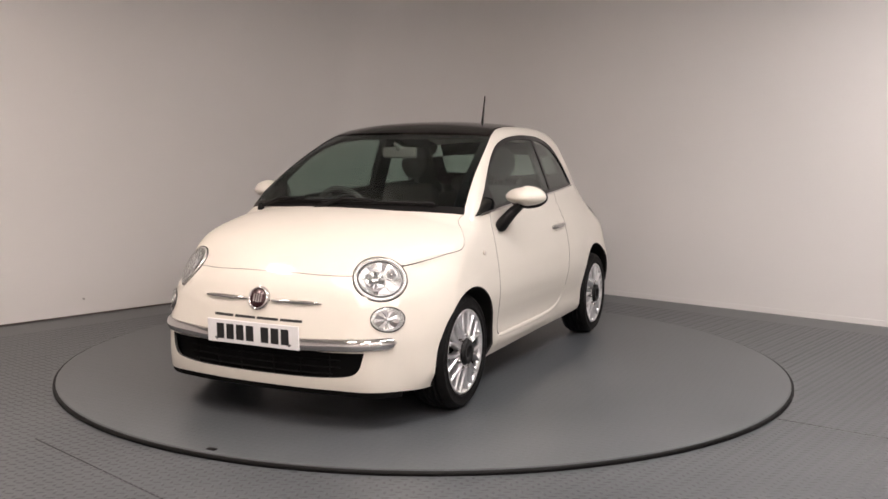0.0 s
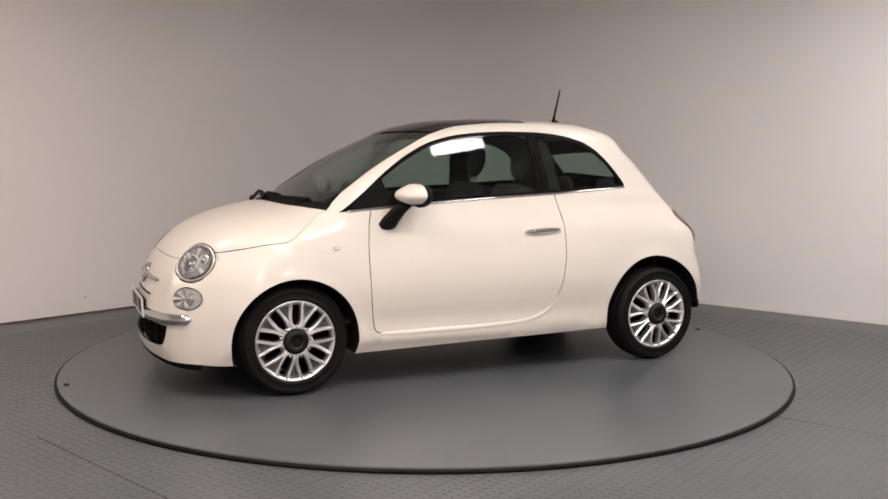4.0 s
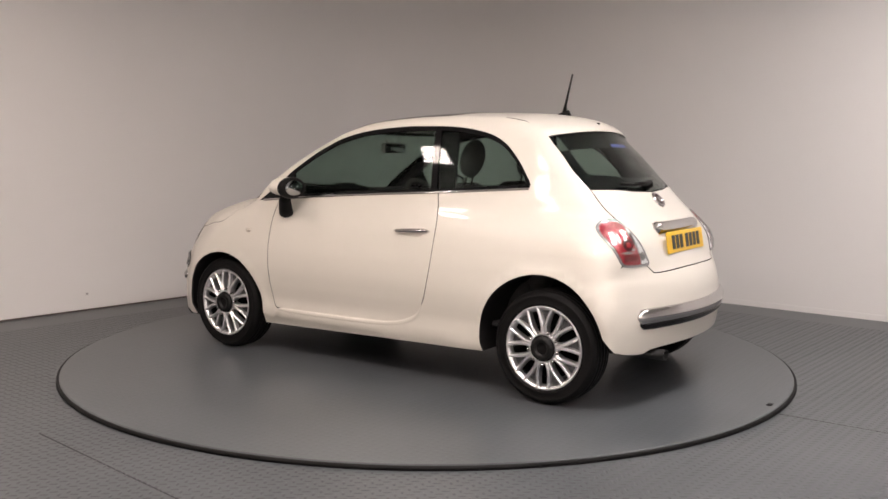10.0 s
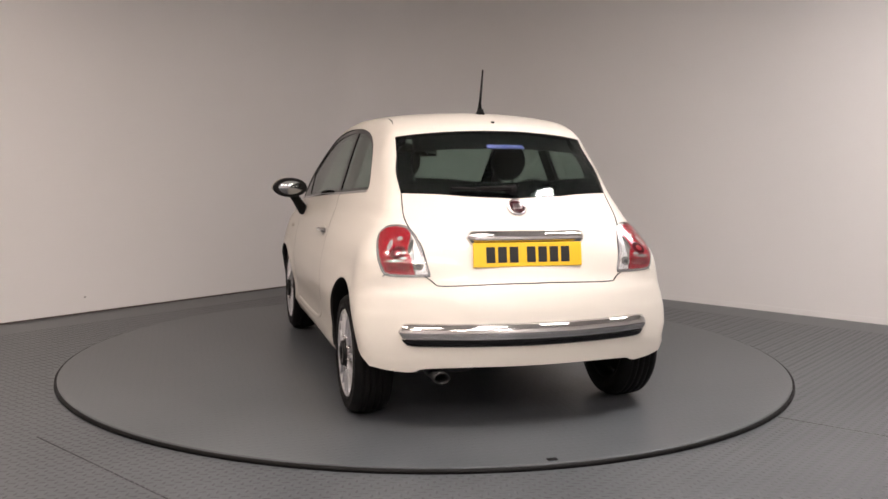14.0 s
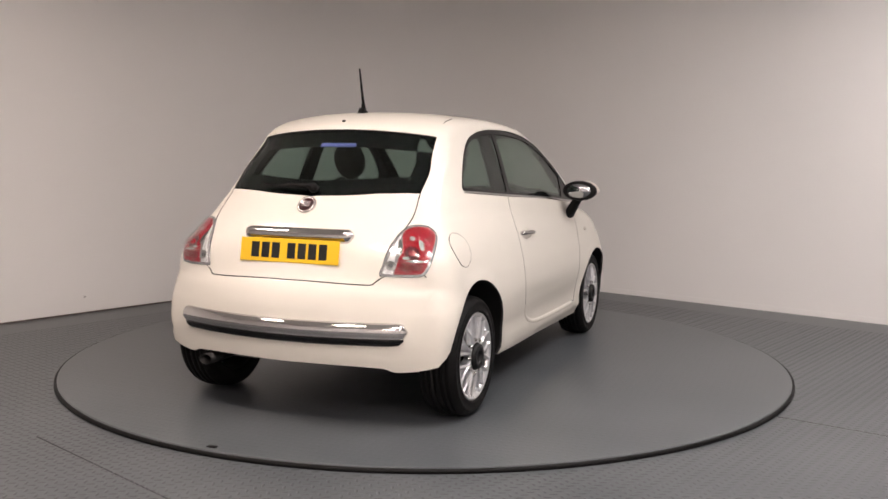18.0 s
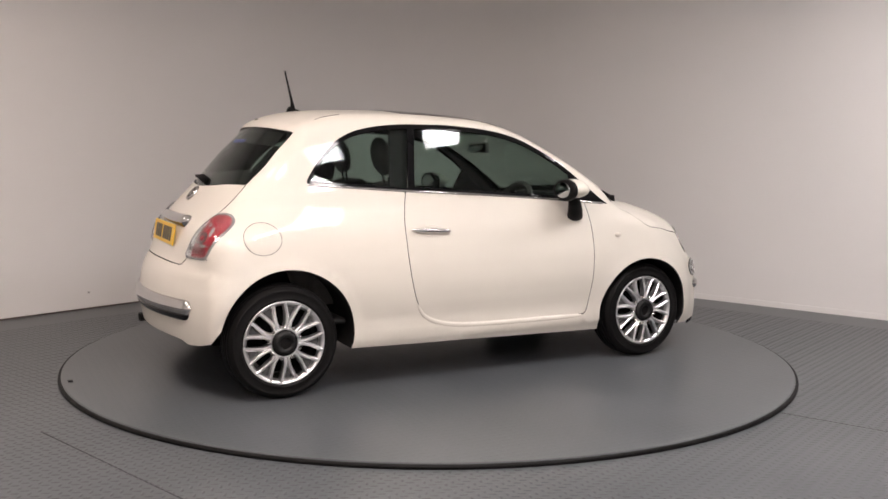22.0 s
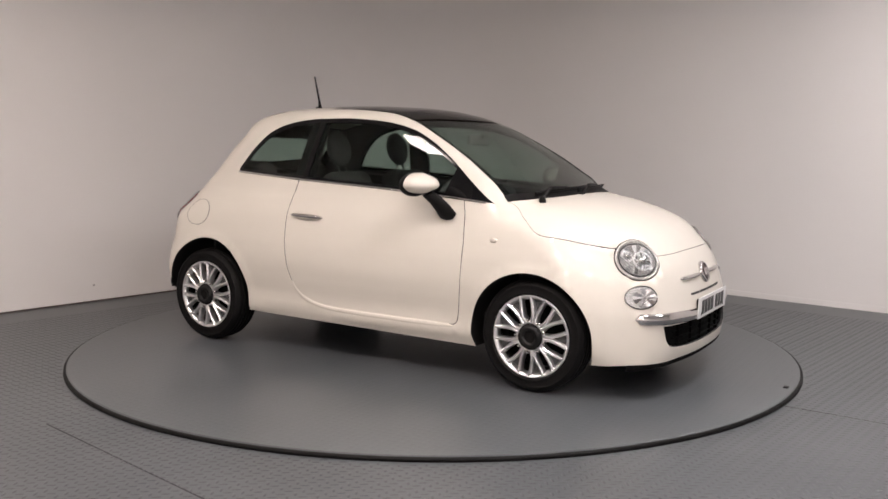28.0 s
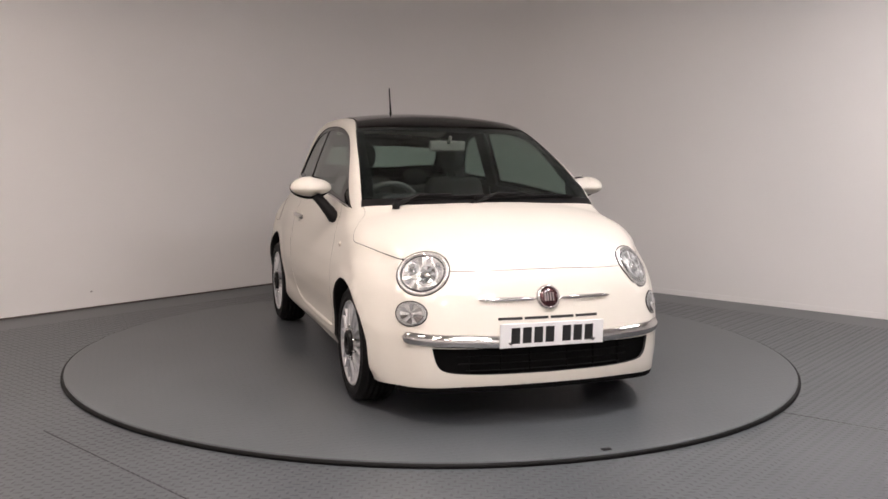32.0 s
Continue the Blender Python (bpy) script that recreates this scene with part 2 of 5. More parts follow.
SECTION = ((0, 0.660), (0.1, 0.700), (0.2, 0.743), (0.26, 0.766), (0.31, 0.769), (0.36, 0.771), (0.45, 0.786), (0.55, 0.796), (0.65, 0.791),
           (0.75, 0.774), (0.83, 0.757), (0.92, 0.728), (1.0, 0.706), (1.1, 0.6754), (1.2, 0.6416), (1.3, 0.6046), (1.4, 0.5644), (1.5, 0.521), (1.6, 0.474))
PLAN_LOW = ((-1.75, 0.740), (-1.5, 0.786), (-1.2, 0.774), (-0.6, 0.800), (0, 0.793), (0.7, 0.794), (1.15, 0.806), (1.3, 0.802), (1.45, 0.796), (1.65, 0.771), (1.9, 0.750))
PLAN_HIGH = ((-1.75, 0.535), (-1.4, 0.632), (-1, 0.739), (-0.6, 0.770), (-0.2, 0.790), (0.3, 0.790), (0.7, 0.795), (1, 0.772), (1.5, 0.727), (1.9, 0.600))
REAR_A = ((0, 0.234), (0.55, 0.333), (0.83, 0.056), (1.07, 0.163), (1.35, 0.344), (1.6, 0.469))
REAR_B = ((0, 0.171), (0.55, 0.009), (0.83, 0.140), (1.07, 0.786), (1.6, 1.030))
FRONT_LOW = ((0, 0.000), (0.15, 0.004), (0.3, 0.018), (0.42, 0.041), (0.5, 0.059), (0.56, 0.084), (0.62, 0.132), (0.68, 0.222), (0.74, 0.300), (0.8, 0.392))
FRONT_HIGH = (-0.109, -0.148)
ROUND = (0.037, 0.151, 0.048, 0.046)
ARCHES = ((1.143, 0.281, 0.338), (-1.124, 0.310, 0.348))


# flat seats of the front lamps: centre, bearing and rise of the outward direction in degrees, half width and half height
LAMP_SEATS = (((1.616, 0.549, 0.688), 38.7, 28.2, 0.127, 0.110), ((1.682, 0.629, 0.522), 40.0, -0.8, 0.083, 0.056))


def lamp_cut(x, y, z):
    """The skin's planes where the lamps sit, fading out beyond their rims."""
    cut = -1.0
    for c, bearing, rise, rx, ry in LAMP_SEATS:
        a, b = radians(bearing), radians(rise)
        n = (math.cos(a) * math.cos(b), math.sin(a) * math.cos(b), math.sin(b))
        e = (-math.sin(a), math.cos(a), 0.0)
        f = (-math.cos(a) * math.sin(b), -math.sin(a) * math.sin(b), math.cos(b))
        q = (x - c[0], y - c[1], z - c[2])
        u, v, h = (sum(g * w for g, w in zip(q, k)) for k in (e, f, n))
        r = np.sqrt((u / rx) ** 2 + (v / ry) ** 2)
        over = np.maximum(r - 1.0, 0)
        cut = np.maximum(cut, h - 0.5 * rx * over - 0.25 * rx * over * over)
    return cut


def skin(x, y, z):
    """Below zero inside the car, above zero outside."""
    x, y, z = np.broadcast_arrays(np.asarray(x, float), np.abs(np.asarray(y, float)), np.asarray(z, float))
    y2 = y * y
    front = np.clip((x + 0.1) / 0.9, 0, 1)
    rear = np.clip((-x - 0.3) / 0.8, 0, 1)
    front, rear = front * front * (3 - 2 * front), rear * rear * (3 - 2 * rear)
    up = np.clip((z - 0.75) / 0.3, 0, 1)
    bow = curve_through(FRONT_LOW, y) * (1 - up) + (FRONT_HIGH[0] * y2 + FRONT_HIGH[1] * y2 ** 3) * up
    drop = bow * front - (curve_through(REAR_A, z) * y2 + curve_through(REAR_B, z) * y2 ** 3) * rear
    crown = (0.13 * y2 + 0.10 * y2 ** 2) * np.clip((z - 0.5) / 0.4, 0, 1)
    d1 = field_at(x + drop, z + crown)
    mix = np.clip((z - 0.75) / 0.4, 0, 1)
    mix = mix * mix * (3 - 2 * mix)
    plan = curve_through(PLAN_LOW, x) * (1 - mix) + curve_through(PLAN_HIGH, x) * mix
    lip = 0
    for cx, cz, r in ARCHES:
        q = np.sqrt((x - cx) ** 2 + (z - cz) ** 2) - r
        lip = lip + 0.010 * np.exp(-(q / 0.035) ** 2) * np.clip((z - 0.2) / 0.1, 0, 1)
    fade = np.clip((x + 1.45) / 0.2, 0, 1) * np.clip((0.75 - x) / 0.5, 0, 1)
    step = np.clip((z - 0.934) / 0.024, 0, 1)
    crease = 0.0045 * fade * step * step * (3 - 2 * step) * np.clip((1.03 - z) / 0.05, 0, 1)
    ledge = 0.011 * np.exp(-((z - 0.268) / 0.024) ** 2) * np.clip((0.95 - x) / 0.25, 0, 1) * np.clip((x + 0.85) / 0.3, 0, 1)
    d2 = (y - (curve_through(SECTION, z) + plan - 0.795 + lip + ledge - crease)) * 0.95
    low, mid = np.clip((z - 0.45) / 0.3, 0, 1), np.clip((z - 0.85) / 0.15, 0, 1)
    ends = np.maximum(np.clip((x - 1.25) / 0.3, 0, 1), np.clip((-x - 0.3) / 0.8, 0, 1))
    k = ROUND[0] * (1 - low) + (ROUND[3] * (1 - ends) + ROUND[1] * ends) * low * (1 - mid) + ROUND[2] * mid
    h = np.maximum(k - np.abs(d1 - d2), 0) / k
    return np.maximum(np.maximum(d1, d2) + h * h * k * 0.25, lamp_cut(x, y, z))


def slope(p):
    """Unit normals of the skin at the points p."""
    e = 0.004
    g = np.stack([skin(p[:, 0] + e * a, p[:, 1] + e * b, p[:, 2] + e * c) - skin(p[:, 0] - e * a, p[:, 1] - e * b, p[:, 2] - e * c)
                  for a, b, c in ((1, 0, 0), (0, 1, 0), (0, 0, 1))], 1)
    return g / (np.linalg.norm(g, axis=1, keepdims=True) + 1e-12)


def cast(origin, way, far=2.2):
    """Where rays that start inside leave the skin: the outermost crossing."""
    o, w = np.asarray(origin, float), np.asarray(way, float)
    lo, hi = np.zeros(len(o)), np.full(len(o), far)
    steps = np.linspace(far, 0, 90)
    found = np.zeros(len(o), bool)
    for a, b in zip(steps[:-1], steps[1:]):
        q = o + w * b
        now = (skin(q[:, 0], q[:, 1], q[:, 2]) < 0) & ~found
        lo[now], hi[now] = b, a
        found |= now
    for _ in range(22):
        mid = (lo + hi) / 2
        q = o + w * mid[:, None]
        inn = skin(q[:, 0], q[:, 1], q[:, 2]) < 0
        lo, hi = np.where(inn, mid, lo), np.where(inn, hi, mid)
    return o + w * ((lo + hi) / 2)[:, None]
# ---------------------------------------------------------------- building tools
def mesh_of(name, verts, faces, mat, smooth=True):
    me = bpy.data.meshes.new(name)
    me.from_pydata([tuple(v) for v in verts], [], [tuple(f) for f in faces])
    if mat:
        me.materials.append(mat)
    me.polygons.foreach_set("use_smooth", [smooth] * len(me.polygons))
    me.update()
    return me


def part(name, bm, material, parent, label="", smooth=True):
    """One mesh object under a thing or under a part; bm is a bmesh or a mesh."""
    if isinstance(bm, bmesh.types.BMesh):
        me = bpy.data.meshes.new(name)
        bm.normal_update()
        bm.to_mesh(me)
        bm.free()
        me.materials.append(material)
        me.polygons.foreach_set("use_smooth", [smooth] * len(me.polygons))
    else:
        me = bm
    ob = new(name, me)
    ob.parent = parent
    if label:
        ob["label"] = label
    return ob


def box(bm, x, y, z, sx, sy, sz, bevel=0.0, segs=2, m=None):
    """A block with its centre at x, y, z and rounded edges."""
    made = bmesh.ops.create_cube(bm, size=1.0)
    t = Matrix.Translation((x, y, z)) @ Matrix.Diagonal((sx, sy, sz, 1))
    if m is not None:
        t = m @ t
    bmesh.ops.transform(bm, matrix=t, verts=made["verts"])
    if bevel:
        edges = list({e for v in made["verts"] for e in v.link_edges})
        bmesh.ops.bevel(bm, geom=edges, offset=bevel, segments=segs, profile=0.6, affect="EDGES")
    return bm


def lathe(bm, ring, n=48, m=None, closed=False):
    """Turns a list of (radius, height) about the z axis."""
    rows = []
    for r, h in ring:
        rows.append([bm.verts.new((r * math.cos(2 * math.pi * i / n), r * math.sin(2 * math.pi * i / n), h)) for i in range(n)])
    pairs = list(zip(rows[:-1], rows[1:])) + ([(rows[-1], rows[0])] if closed else [])
    for a, b in pairs:
        for i in range(n):
            bm.faces.new((a[i], a[(i + 1) % n], b[(i + 1) % n], b[i]))
    if not closed:
        for row, r in ((rows[0], ring[0][0]), (rows[-1], ring[-1][0])):
            if r > 1e-5:
                bm.faces.new(row)
    if m is not None:
        bmesh.ops.transform(bm, matrix=m, verts=[v for row in rows for v in row])
    return bm


def tube(bm, path, radius, n=10, closed=False, flat=1.0):
    """A round bar along a path of points; radius may be a number or one for each point."""
    p = [Vector(q) for q in path]
    rad = radius if isinstance(radius, (list, tuple)) else [radius] * len(p)
    rows = []
    for i, q in enumerate(p):
        a, b = (p[(i - 1) % len(p)], p[(i + 1) % len(p)]) if closed else (p[max(i - 1, 0)], p[min(i + 1, len(p) - 1)])
        d = (b - a).normalized()
        s = d.cross(Vector((0, 0, 1)))
        s = s.normalized() if s.length > 1e-4 else Vector((1, 0, 0))
        u = s.cross(d)
        rows.append([bm.verts.new(q + rad[i] * (math.cos(2 * math.pi * k / n) * s + flat * math.sin(2 * math.pi * k / n) * u)) for k in range(n)])
    for a, b in list(zip(rows[:-1], rows[1:])) + ([(rows[-1], rows[0])] if closed else []):
        for k in range(n):
            bm.faces.new((a[k], a[(k + 1) % n], b[(k + 1) % n], b[k]))
    if not closed:
        bm.faces.new(rows[0][::-1])
        bm.faces.new(rows[-1])
    return bm


def smooth_loop(points, step=0.02, corners=()):
    """Points spaced evenly along a smooth open curve through the given ones; kept sharp at the listed corners."""
    p = np.array(points, float)
    cuts = sorted({0, len(p) - 1, *corners})
    out = []
    for a, b in zip(cuts[:-1], cuts[1:]):
        q = p[a:b + 1]
        s = np.concatenate([[0], np.cumsum(np.linalg.norm(np.diff(q, axis=0), axis=1))])
        n = max(2, int(s[-1] / step) + 1)
        t = np.linspace(0, s[-1], n)
        out.append(np.stack([curve_through(list(zip(s, q[:, k])), t) for k in range(q.shape[1])], 1)[:-1])
    out.append(p[-1:])
    return np.vstack(out)


# Charts: two coordinates for a place on the skin, and the ray that finds it.
class Ring:
    """Along the car and the angle about its length; for the flanks, pillars, glass and roof."""
    mid = 0.75

    def ray(self, uv):
        n = len(uv)
        a = uv[:, 1] / 0.7
        return (np.stack([uv[:, 0], np.zeros(n), np.full(n, self.mid)], 1), np.stack([np.zeros(n), np.cos(a), np.sin(a)], 1))

    def flat(self, p):
        a = np.arctan2(p[:, 2] - self.mid, p[:, 1])
        a = np.where(a < -math.pi / 2, a + 2 * math.pi, a)
        return np.stack([p[:, 0], a * 0.7], 1)


class Top:
    """Seen from above; for the bonnet."""
    def ray(self, uv):
        n = len(uv)
        return (np.stack([uv[:, 0], uv[:, 1], np.full(n, 0.35)], 1), np.tile([0.0, 0.0, 1.0], (n, 1)))

    def flat(self, p):
        return p[:, :2].copy()


class Nose:
    """Angle about an upright line and height; for the bumpers, the tailgate and the lamps."""
    def __init__(self, axis, sign):
        self.axis, self.sign = axis, sign

    def ray(self, uv):
        n = len(uv)
        a = uv[:, 0] / 0.8
        return (np.stack([np.full(n, self.axis), np.zeros(n), uv[:, 1]], 1), np.stack([self.sign * np.cos(a), np.sin(a), np.zeros(n)], 1))

    def flat(self, p):
        return np.stack([np.arctan2(p[:, 1], self.sign * (p[:, 0] - self.axis)) * 0.8, p[:, 2]], 1)


RING, TOP, FRONT, REAR = Ring(), Top(), Nose(0.9, 1), Nose(-0.7, -1)


def on_side(pairs):
    """Places on the left flank from pairs of x and z."""
    q = np.array(pairs, float)
    n = len(q)
    return cast(np.stack([q[:, 0], np.zeros(n), q[:, 1]], 1), np.tile([0.0, 1.0, 0.0], (n, 1)))


def snap(p):
    """The nearest places on the skin."""
    p = np.asarray(p, float).copy()
    for _ in range(6):
        p = p - slope(p) * (skin(p[:, 0], p[:, 1], p[:, 2]) * 0.9)[:, None]
    return p


def skin_loop(points, step=0.02, corners=()):
    """A smooth curve drawn on the skin near the given places."""
    return snap(smooth_loop(snap(points), step, corners))


def mirrored(p):
    return np.asarray(p)[::-1] * np.array([1, -1, 1])


def inside_loop(q, loop):
    hit = np.zeros(len(q), bool)
    for a, b in zip(loop, np.roll(loop, -1, 0)):
        c = (a[1] > q[:, 1]) != (b[1] > q[:, 1])
        hit ^= c & (q[:, 0] < (b[0] - a[0]) * (q[:, 1] - a[1]) / (b[1] - a[1] + 1e-15) + a[0])
    return hit


def near_loop(q, loop, d):
    hit = np.zeros(len(q), bool)
    for a, b in zip(loop, np.roll(loop, -1, 0)):
        e = b - a
        k = np.clip(((q - a) @ e) / (e @ e + 1e-15), 0, 1)
        hit |= ((q - a - k[:, None] * e) ** 2).sum(1) < d * d
    return hit


def inset_loop(loop, d):
    """The loop drawn inward by d."""
    a, b = np.roll(loop, 1, 0), np.roll(loop, -1, 0)
    t = b - a
    t /= np.linalg.norm(t, axis=1, keepdims=True) + 1e-12
    nrm = np.stack([-t[:, 1], t[:, 0]], 1)
    area = 0.5 * np.sum(loop[:, 0] * b[:, 1] - b[:, 0] * loop[:, 1])
    return loop + nrm * d * (1 if area > 0 else -1)


def panel(name, chart, loop, mat, parent, holes=(), label="", step=0.03, inset=0.0, lift=0.0, thick=0.012, side=1, flat_loop=False):
    """A sheet of the skin inside a closed loop of places, with holes, its edges turned inward. side = -1 mirrors it."""
    outline = np.asarray(loop, float) if flat_loop else chart.flat(np.asarray(loop, float))
    if inset:
        outline = inset_loop(outline, inset)
    cuts = [chart.flat(np.asarray(h, float)) for h in holes]
    lo, hi = outline.min(0), outline.max(0)
    gx, gy = np.meshgrid(np.arange(lo[0], hi[0], step), np.arange(lo[1], hi[1], step), indexing="ij")
    gx = gx + 0.5 * step * (np.arange(gx.shape[1])[None, :] % 2)
    g = np.stack([gx.ravel(), gy.ravel()], 1)
    keep = inside_loop(g, outline) & ~near_loop(g, outline, 0.55 * step)
    for h in cuts:
        keep &= ~inside_loop(g, h) & ~near_loop(g, h, 0.55 * step)
    g = g[keep]
    pts, edges, base = [], [], 0
    for lp in (outline, *cuts):
        pts.append(lp)
        edges += [(base + i, base + (i + 1) % len(lp)) for i in range(len(lp))]
        base += len(lp)
    pts = np.vstack(pts + [g])
    v2, _, f2, *_ = delaunay_2d_cdt([Vector(q) for q in pts], edges, [], 0, 1e-6)
    v2 = np.array([tuple(v) for v in v2])
    tri = np.array([t for t in f2 if len(t) == 3])
    mid = v2[tri].mean(1)
    good = inside_loop(mid, outline)
    for h in cuts:
        good &= ~inside_loop(mid, h)
    tri = tri[good]
    p = cast(*chart.ray(v2))
    nrm = slope(p)
    p = p + nrm * lift
    if side < 0:
        p, nrm = p * [1, -1, 1], nrm * [1, -1, 1]
    fn = np.cross(p[tri[:, 1]] - p[tri[:, 0]], p[tri[:, 2]] - p[tri[:, 0]])
    flip = (fn * nrm[tri[:, 0]]).sum(1) < 0
    tri[flip] = tri[flip][:, ::-1]
    count = {}
    for t in tri:
        for a, b in ((t[0], t[1]), (t[1], t[2]), (t[2], t[0])):
            count[(a, b)] = count.get((a, b), 0) + 1
    rim = [(a, b) for (a, b) in count if (b, a) not in count]
    n = len(p)
    back = p - nrm * thick
    verts = [p, back]
    faces = [tuple(t) for t in tri] + [(t[2] + n, t[1] + n, t[0] + n) for t in tri]
    loops = [nrm[i] for t in tri for i in t] + [-nrm[i] for t in tri for i in t[::-1]]
    k = 2 * n
    for a, b in (() if mat in (PANE, DARKPANE, CLEAR) else rim):
        verts.append(np.array([p[b], p[a], back[a], back[b]]))
        faces.append((k, k + 1, k + 2, k + 3))
        fnr = np.cross(p[a] - p[b], back[b] - p[b])
        loops += [fnr / (np.linalg.norm(fnr) + 1e-12)] * 4
        k += 4
    me = mesh_of(name, np.vstack(verts), faces, mat)
    # painted sheets get dark edges and backs, the gaps' shade as colour
    if mat == PAINT:
        me.materials.append(GAP)
        me.polygons.foreach_set("material_index", [0] * len(tri) + [1] * len(tri) + [1] * len(rim))
    me.normals_split_custom_set([tuple(v) for v in loops])
    return part(name, me, None, parent, label)


def skin_point(chart, u, v, side=1):
    """A place on the skin, its normal."""
    p = cast(*chart.ray(np.array([[u, v]], float)))
    q = slope(p)[0]
    return Vector(p[0] * [1, side, 1]), Vector(q * [1, side, 1])


def facing(place, normal, up=(0, 0, 1)):
    """A pose at a place with z along the normal and y as near to up as it can be."""
    z = Vector(normal).normalized()
    x = Vector(up).cross(z).normalized()
    y = z.cross(x)
    m = Matrix((x, y, z)).transposed().to_4x4()
    m.translation = place
    return m
# ---------------------------------------------------------------- the studio
CORNER = Vector((-0.17, 4.42))
ALONG_L, ALONG_R = Vector((-math.cos(radians(49.2)), -math.sin(radians(49.2)))), Vector((math.cos(radians(40.8)), -math.sin(radians(40.8))))
SIDE_LEN, COVE, CEILING, FLOOR_Z = 9.2, 1.3, 3.05, -0.022


def wall_path(inset=0.0):
    """The foot of the two white walls with their rounded corner, from the end of one to the end of the other."""
    c = CORNER + (ALONG_L + ALONG_R) * inset
    r = COVE - inset
    m = c + (ALONG_L + ALONG_R) * r
    pts = [c + ALONG_L * (SIDE_LEN - inset)]
    for i in range(25):
        a = i / 24 * math.pi / 2
        pts.append(m - ALONG_R * r * math.cos(a) - ALONG_L * r * math.sin(a))
    pts.append(c + ALONG_R * (SIDE_LEN - inset))
    return pts


def slab_along(name, inner, outer, z0, z1, mat):
    v, f, n = [], [], len(inner)
    for a, b in zip(inner, outer):
        v += [(a.x, a.y, z0), (a.x, a.y, z1), (b.x, b.y, z1), (b.x, b.y, z0)]
    for i in range(n - 1):
        for k in range(4):
            f.append((4 * i + k, 4 * i + 4 + k, 4 * i + 4 + (k + 1) % 4, 4 * i + (k + 1) % 4))
    f += [(0, 1, 2, 3), tuple(4 * (n - 1) + k for k in (3, 2, 1, 0))]
    me = mesh_of(name, v, f, mat, True)
    bm = bmesh.new()
    bm.from_mesh(me)
    bmesh.ops.recalc_face_normals(bm, faces=bm.faces)
    for e in bm.edges:
        if len(e.link_faces) == 2 and e.calc_face_angle() > 0.6:
            e.smooth = False
    bm.to_mesh(me)
    bm.free()
    return new(name, me)


wall = slab_along("wall_north", wall_path(), wall_path(-0.15), FLOOR_Z, CEILING, WALL)
tagged(wall, "smooth white painted studio wall with a rounded corner", "wall", kind="structure")
far = CORNER + (ALONG_L + ALONG_R) * SIDE_LEN
# walls out of view, added; pale so that they bounce fill light
for name, a, b in (("wall_south", CORNER + ALONG_L * SIDE_LEN, far), ("wall_east", far, CORNER + ALONG_R * SIDE_LEN)):
    d = (b - a).normalized()
    nrm = Vector((d.y, -d.x)) * 0.15
    w = slab_along(name, [a, b], [a + nrm, b + nrm], FLOOR_Z, CEILING, BACKWALL)
    tagged(w, "unseen pale grey wall, added to close the studio and bounce light", "wall", kind="structure")

bm = bmesh.new()
foot = [CORNER - (ALONG_L + ALONG_R) * 0.15, CORNER + ALONG_L * (SIDE_LEN + 0.15) - ALONG_R * 0.15, far + (ALONG_L + ALONG_R) * 0.15,
        CORNER + ALONG_R * (SIDE_LEN + 0.15) - ALONG_L * 0.15]
low = [bm.verts.new((p.x, p.y, FLOOR_Z - 0.2)) for p in foot]
top = [bm.verts.new((p.x, p.y, FLOOR_Z)) for p in foot]
bm.faces.new(low)
bm.faces.new(top)
for i in range(4):
    bm.faces.new((low[i], low[(i + 1) % 4], top[(i + 1) % 4], top[i]))
bmesh.ops.recalc_face_normals(bm, faces=bm.faces)
floor = part("floor", bm, PLATE, None, smooth=False)
tagged(floor, "grey painted steel tread plate floor", "floor", kind="structure")

bm = bmesh.new()
cl = [bm.verts.new((p.x, p.y, CEILING)) for p in foot] + [bm.verts.new((p.x, p.y, CEILING + 0.12)) for p in foot]
bm.faces.new(cl[:4])
bm.faces.new(cl[4:])
for i in range(4):
    bm.faces.new((cl[i], cl[(i + 1) % 4], cl[4 + (i + 1) % 4], cl[4 + i]))
bmesh.ops.recalc_face_normals(bm, faces=bm.faces)
ceiling = part("ceiling", bm, CEIL, None, smooth=False)
tagged(ceiling, "plain pale ceiling over the studio", "ceiling", kind="structure")

skirt = slab_along("baseboard", wall_path(0.007)[12:], wall_path(0.0005)[12:], FLOOR_Z, FLOOR_Z + 0.045, WALL)
tagged(skirt, "low white painted skirting strip at the wall's foot", "skirting", kind="structure")

joint = slab_along("trim", wall_path(0.010)[:14], wall_path(0.0005)[:14], FLOOR_Z, FLOOR_Z + 0.011, DIRT)
tagged(joint, "dark dirty joint at the foot of the wall", "wall joint", kind="structure")

# turntable: a low steel disc with a black rubber edge
RADIUS = 2.212
turntable = new("turntable")
tagged(turntable, "round grey steel turntable with a black rubber edge", "turntable")
bm = bmesh.new()
lathe(bm, [(0.0, 0.0), (RADIUS - 0.02, 0.0), (RADIUS - 0.012, -0.003), (RADIUS - 0.012, -0.021), (0.0, -0.021)], 160)
bmesh.ops.remove_doubles(bm, verts=bm.verts, dist=1e-5)
bmesh.ops.recalc_face_normals(bm, faces=bm.faces)
part("deck", bm, DISC, turntable, "grey tread plate deck", smooth=False)
bm = bmesh.new()
lathe(bm, [(RADIUS - 0.0115, -0.0215), (RADIUS - 0.0115, -0.0035), (RADIUS - 0.006, -0.0040), (RADIUS + 0.002, -0.0075), (RADIUS + 0.004, -0.0215)], 160, closed=True)
bmesh.ops.recalc_face_normals(bm, faces=bm.faces)
part("edge_strip", bm, RUBBER, turntable, "black rubber edge strip")


